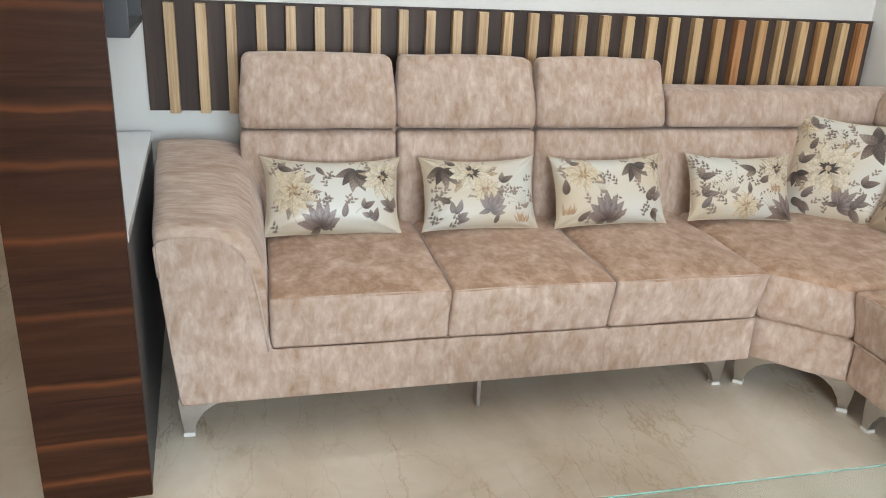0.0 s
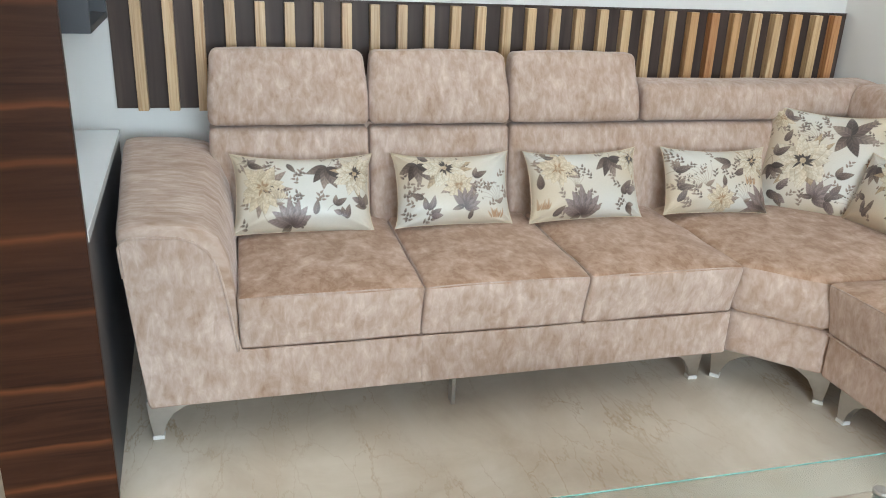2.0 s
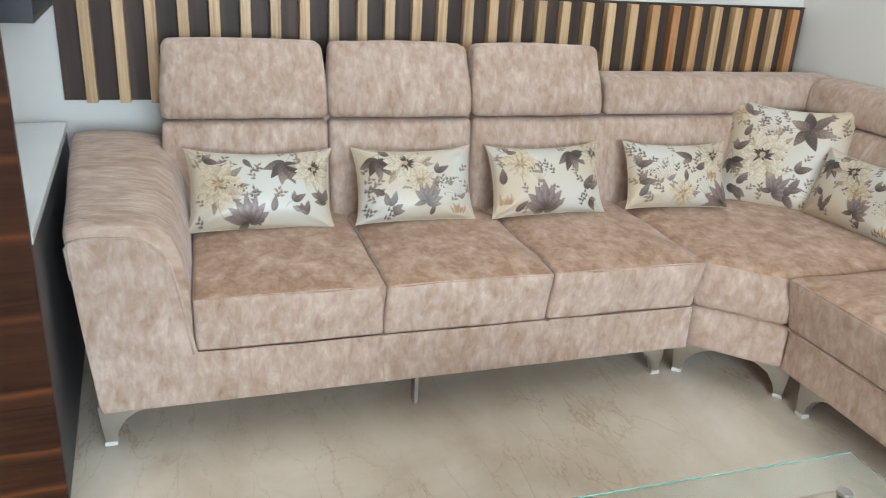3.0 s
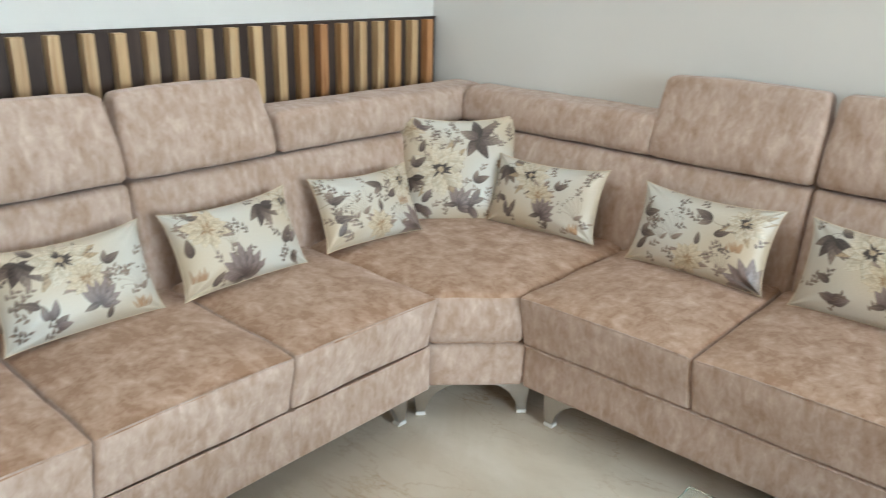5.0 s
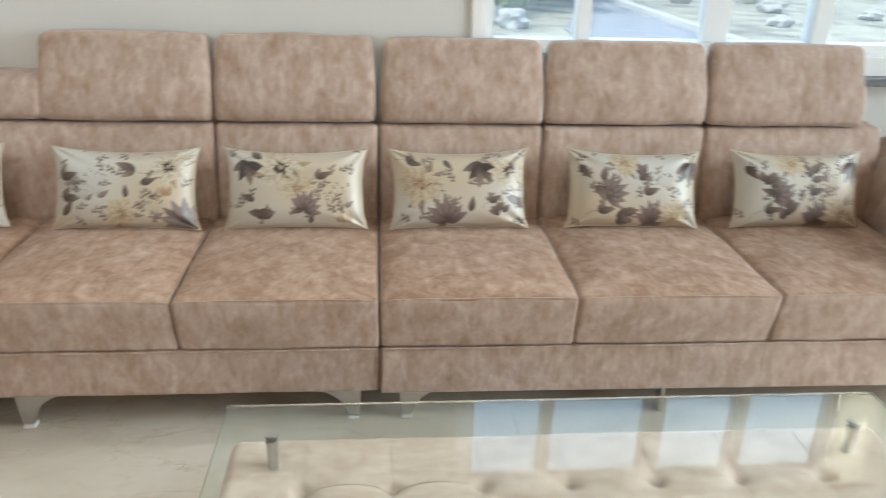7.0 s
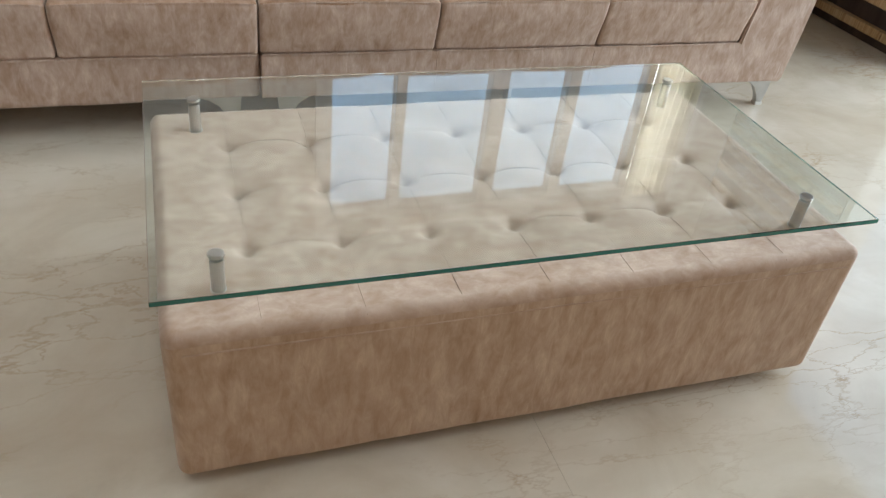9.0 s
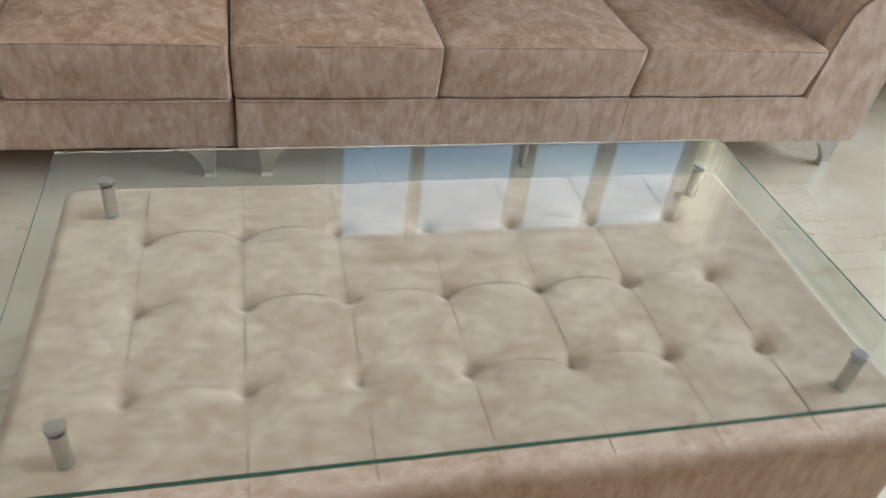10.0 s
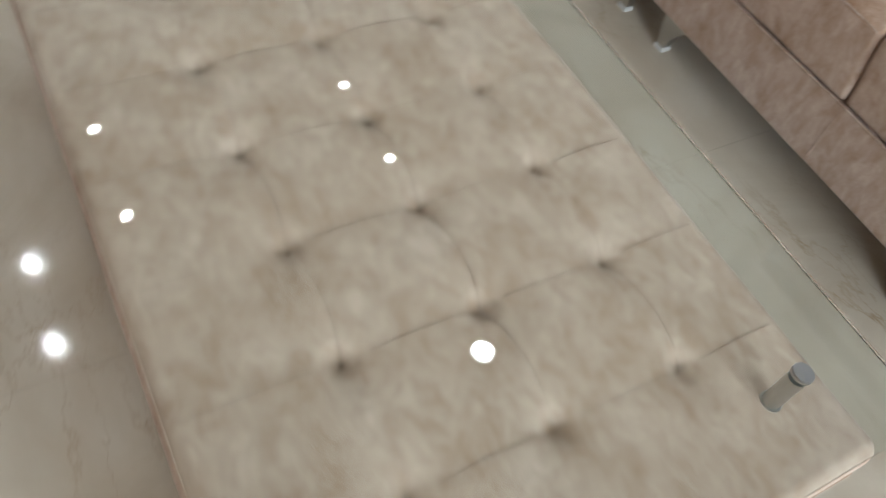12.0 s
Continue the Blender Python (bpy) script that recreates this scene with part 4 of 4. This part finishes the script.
body_bm = soft_box((-hx, -hy, 0.022), (hx, hy, TOPZ), 0.022, (150, 230, 5), tuft, 0.002, 60.0)
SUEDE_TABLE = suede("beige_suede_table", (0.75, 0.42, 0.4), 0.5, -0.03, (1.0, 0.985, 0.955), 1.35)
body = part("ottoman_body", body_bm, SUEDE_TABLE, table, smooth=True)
# table sides: upright streaks, with the warm western light put into the hue
body.data.materials.append(suede("beige_suede_table_side_warmed", (0.6, 0.85, 0.24), 0.5, -0.02, (1.03, 1.0, 0.90), 1.25))
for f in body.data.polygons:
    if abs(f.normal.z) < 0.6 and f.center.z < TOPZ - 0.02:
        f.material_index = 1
for c in BY:
    pts = []
    for i in range(41):
        x = -hx + 0.006 + (2 * hx - 0.012) * i / 40
        q = tuft((x, c - cyT, TOPZ))
        drop = 0.022 * (1 - math.sqrt(max(0, 1 - max(0, (abs(x) - hx + 0.022) / 0.022) ** 2)))
        pts.append((x, c - cyT, q[2] - drop + 0.0006))
    part("stitch_line", tube(pts, 0.0005, 4), STITCH_AND_FOLD, body, "fine dark stitched seam")
rim = [(-hx, -hy + 0.03), (-hx, hy - 0.03), (-hx + 0.03, hy), (hx - 0.03, hy), (hx, hy - 0.03), (hx, -hy + 0.03), (hx - 0.03, -hy), (-hx + 0.03, -hy)]
part("welt_seam", tube([(x, y, TOPZ - 0.028) for x, y in rim], 0.0018, 5, True), SUEDE_TABLE, body)
# thin dark tubes stand in for the crease shade along each row
for a in BX:
    pts = []
    for i in range(6 * 12 + 1):
        gy = BY[0] - 0.171 * i / 12
        gx = a + 0.012 * abs(math.sin(math.pi * i / 12))
        pts.append((gx - cxT, gy - cyT, tuft((gx - cxT, gy - cyT, TOPZ))[2] + 0.0002))
    part("fold_shade", tube(pts, 0.0006, 4), STITCH_AND_FOLD, body, "fine dark tube for the shade in the fold between tufts")
for sx, sy in ((-1, -1), (1, -1), (-1, 1), (1, 1)):
    part("foot", disc((sx * (hx - 0.06), sy * (hy - 0.07)), 0.022, 0.0, 0.03, 16, 0.002), STEEL, table, "short steel foot")
GX0, GX1, GY0, GY1, GZ = -2.065, -1.308, -3.272, -1.893, 0.438
sheet = part("glass_top", box((GX0 - cxT, GY0 - cyT, GZ - 0.010), (GX1 - cxT, GY1 - cyT, GZ), 0.0012), GLASS, table, "clear glass sheet with green edges")
sheet.visible_shadow = False
sheet.data.materials.append(GLASS_EDGE)
# east edge stays clear: its pale reflection is put into the material choice
for f in sheet.data.polygons:
    if abs(f.normal.z) < 0.5 and f.area > 0.004 and f.normal.x < 0.5:
        f.material_index = 1
for px, py in ((-1.418, -1.995), (-1.968, -1.997), (-1.972, -3.165), (-1.42, -3.165)):
    post = part("glass_post", disc((px - cxT, py - cyT), 0.0115, TOPZ - 0.012, GZ - 0.011, 20), STEEL, table, "brushed steel stand-off post")
    part("post_cap", disc((px - cxT, py - cyT), 0.0135, GZ + 0.0005, GZ + 0.007, 24, 0.0015), STEEL, post, "steel screw cap")
    part("collar", disc((px - cxT, py - cyT), 0.0145, TOPZ - 0.006, TOPZ + 0.013, 20, 0.001), STEEL, post)

# ---- window ----
win = tagged(new("window_1"), "white framed four-pane sliding window above the sofa", "window", kind="structure")
win.matrix_basis = pose(0.10, -3.495, 1.385)
W2, H2 = 0.943, 0.453
fr = box((-0.05, -W2, -H2), (0.05, W2, -H2 + 0.06))
box((-0.05, -W2, H2 - 0.05), (0.05, W2, H2), bm=fr)
box((-0.05, -W2, -H2 + 0.06), (0.05, -W2 + 0.045, H2 - 0.05), bm=fr)
box((-0.05, W2 - 0.045, -H2 + 0.06), (0.05, W2, H2 - 0.05), bm=fr)
part("window_frame", fr, UPVC, win)
for yy, wd in ((-2.915, 0.024), (-3.39, 0.042), (-3.775, 0.03), (-4.19, 0.02)):
    part("mullion", box((-0.035, yy + 3.495 - wd, -H2 + 0.06), (0.035, yy + 3.495 + wd, H2 - 0.05), 0.003), UPVC, win)
edges = [(-2.597, -2.891), (-2.939, -3.348), (-3.432, -3.745), (-3.805, -4.17), (-4.21, -4.393)]
for a, c in edges:
    p = part("pane", box((-0.004, c + 3.495 - 0.004, -H2 + 0.055), (0.004, a + 3.495 + 0.004, H2 - 0.045)), PANE_GLASS, win)
    p.visible_shadow = False
structure("window_sill", box((-0.07, -4.46, 0.868), (0.05, -2.53, 0.897), 0.004), SILL_STONE, "grey granite window sill", "sill")
ledge = structure("trim", box((-0.03, -4.48, 0.8975), (0.049, -2.51, 0.962), 0.003), UPVC, "white ledge strip below the window frame", "trim")
jamb = box((-0.014, -2.553, 0.9625), (0.049, -2.515, 1.88), 0.002)
box((-0.014, -4.475, 0.9625), (0.049, -4.439, 1.88), 0.002, bm=jamb)
box((-0.014, -4.439, 1.842), (0.049, -2.553, 1.88), 0.002, bm=jamb)
structure("trim", jamb, UPVC, "white casing round the window", "trim")

# curtain gathered at the window's end
cur = thing("curtain", "gathered cream curtain hanging beside the window", "curtain", pose(0.02, -4.305, 0))
bm = bmesh.new()
cols, rows_ = 60, 24
grid = []
for j in range(rows_ + 1):
    z = 0.966 + 0.85 * j / rows_
    line_ = []
    for i in range(cols + 1):
        u = i / cols
        line_.append(bm.verts.new((0.017 * math.sin(u * 38 + 0.4 * math.sin(z * 3)) + 0.006 * math.sin(u * 13 + z * 2), -0.125 + 0.25 * u + 0.006 * math.sin(z * 5), z)))
    grid.append(line_)
for j in range(rows_):
    for i in range(cols):
        bm.faces.new((grid[j][i], grid[j][i + 1], grid[j + 1][i + 1], grid[j + 1][i]))
bmesh.ops.solidify(bm, geom=bm.faces[:], thickness=0.003)
part("cloth", bm, CURTAIN, cur, smooth=True)
part("rod", tube([(0, -0.13, 1.824), (0, 0.15, 1.824)], 0.009, 10), STEEL, cur)
part("bracket", box((-0.006, 0.132, 1.815), (0.006, 0.146, 1.841)), STEEL, cur)

# ---- ceiling lights ----
round_light = thing("ceiling_light", "small round white downlight set in the ceiling", "ceiling light", pose(-0.755, -2.135, CEIL), "ceiling lights")
part("rim", disc((0, 0), 0.066, -0.006, -0.0005, 32), UPVC, round_light)
part("diffuser", disc((0, 0), 0.053, -0.0095, -0.0065, 32), LAMP, round_light)
spot = None
for x, y in SPOTS:
    if spot is None:
        spot = thing("ceiling_light", "small square white spotlight set in the ceiling", "ceiling light", pose(x, y, CEIL), "ceiling lights")
        part("rim", box((-0.04, -0.04, -0.006), (0.04, 0.04, -0.0005)), UPVC, spot)
        part("diffuser", box((-0.02, -0.02, -0.0095), (0.02, 0.02, -0.0065)), LAMP, spot)
    else:
        copy_thing(spot, pose(x, y, CEIL))

# ---- garden outside ----
HAZE, nt, b = material("hazy_sky", 1.0)
b.inputs["Base Color"].default_value = (0, 0, 0, 1)
b.inputs["Specular IOR Level"].default_value = 0.0
cloud = node(nt, "ShaderNodeTexNoise", Scale=0.012, Detail=5.0)
nt.links.new(coords(nt), cloud.inputs["Vector"])
nt.links.new(ramp(nt, cloud.outputs[0], [(0.35, (0.45, 0.68, 1.0)), (0.65, (0.70, 0.85, 1.0))]), b.inputs["Emission Color"])
b.inputs["Emission Strength"].default_value = 2.8
arc = [(170 * math.cos(radians(q)), 170 * math.sin(radians(q))) for q in range(-80, 81, 10)]
structure("backdrop", prism(arc + [(x * 1.01, y * 1.01) for x, y in reversed(arc)], -2, 220, "z"), HAZE, "pale hazy sky beyond the garden", "sky")
GROUND = -0.45
structure("ground", box((1.6, -140, GROUND - 0.3), (300, 140, GROUND)), GRASS, "dry grassy garden ground", "ground")
rd = part("road", prism([(5, -5.5), (5, -8.2), (30, -8.4), (24, -8.0), (17, -7.2), (12.4, -5.75)], 0, 0.03, "z"), ASPHALT, at=pose(0, 0, GROUND))
tagged(rd, "grey asphalt road beyond the garden", "road", kind="structure")
kb = part("kerb", box((5, -8.42, 0), (60, -8.2, 0.15), 0.02), KERB, at=pose(0, 0, GROUND))
tagged(kb, "pale concrete kerb beside the road", "kerb", kind="structure")


def boulder(x, y, size, seed):
    bm = bmesh.new()
    bmesh.ops.create_icosphere(bm, subdivisions=3, radius=size)
    for vt in bm.verts:
        q = vt.co / size * 1.6 + Vector((seed * 3.1, seed, 0))
        vt.co *= 0.8 + 0.45 * noise.noise(q) + 0.12 * noise.noise(q * 3)
        vt.co.z *= 0.62
    bmesh.ops.translate(bm, verts=bm.verts, vec=(0, 0, size * 0.3))
    tagged(part("boulder", bm, KERB, at=pose(x, y, GROUND, 0, 0, seed * 50)), "pale weathered boulder on the garden slope", "rock", "garden rocks")


for k, (x, y, z) in enumerate(((13.6, -10.6, 0.28), (16.5, -11.8, 0.4), (12.4, -12.8, 0.25), (12.6, -4.75, 0.4), (18.5, -10.2, 0.35), (15.2, -13.6, 0.3), (13.3, -4.2, 0.45))):
    boulder(x, y, z, k)


def shrub(x, y, size, seed):
    r = random.Random(seed)
    t = thing("shrub", "leafy green garden shrub", "shrub", pose(x, y, GROUND), "garden shrubs")
    bm = bmesh.new()
    for k in range(7):
        a = r.uniform(0, 6.28)
        tip = Vector((math.cos(a) * size * 0.5, math.sin(a) * size * 0.5, size * r.uniform(0.8, 1.3)))
        tube([(0, 0, 0), tip * 0.5 + Vector((0, 0, size * 0.15)), tip], 0.02 * size, 5, bm=bm)
    part("trunk", bm, BARK, t)
    leaves = bmesh.new()
    lobes = [Vector((r.gauss(0, 0.42), r.gauss(0, 0.42), r.uniform(0.4, 1.35))) * size for _ in range(12)]
    for k in range(2600):
        c = r.choice(lobes) + Vector((r.gauss(0, 1), r.gauss(0, 1), r.gauss(0, 1))) * size * 0.2
        s = size * r.uniform(0.03, 0.07)
        e = Euler((r.uniform(0, 6), r.uniform(0, 6), r.uniform(0, 6))).to_matrix()
        vs = [leaves.verts.new(c + e @ Vector(q) * s) for q in ((-1, 0, 0), (0, -0.45, 0.1), (1, 0, 0), (0, 0.45, 0.1))]
        leaves.faces.new(vs)
    part("crown", leaves, LEAF, t)


for k, (x, y, s) in enumerate(((14.6, -4.7, 0.8), (16.0, -5.6, 1.2), (17.8, -6.3, 1.5), (20.0, -7.0, 1.8), (23.5, -7.2, 2.2), (16.4, -4.2, 1.7), (19.5, -5.0, 2.2), (23, -5.4, 2.6), (27, -8.0, 2.4),
                               (19, -12.5, 0.7), (23, -10.5, 0.8), (22, -15, 1.0), (30, -13.5, 1.4))):
    shrub(x, y, s, k)

# ---- marble slabs of the floor ----
xs = [WEST - 0.2, -5.6, -3.35, -0.55, EAST + 0.2]
ys = [SOUTH - 0.2, -2.6, 0.2]
cells = [(xs[i], xs[i + 1], ys[j], ys[j + 1]) for i in range(4) for j in range(2)]
cells += [(xs[0], xs[1], 0.2, 2.3), (xs[1], -2.9, 0.2, 2.3), (xs[0], xs[1], 2.3, NORTH + 0.2), (xs[1], -2.9, 2.3, NORTH + 0.2)]
for x0, x1, y0, y1 in cells:
    g = 0.0003
    part("slab", box((x0 + g, y0 + g, -0.012), (x1 - g, y1 - g, 0.0)), MARBLE, floor)
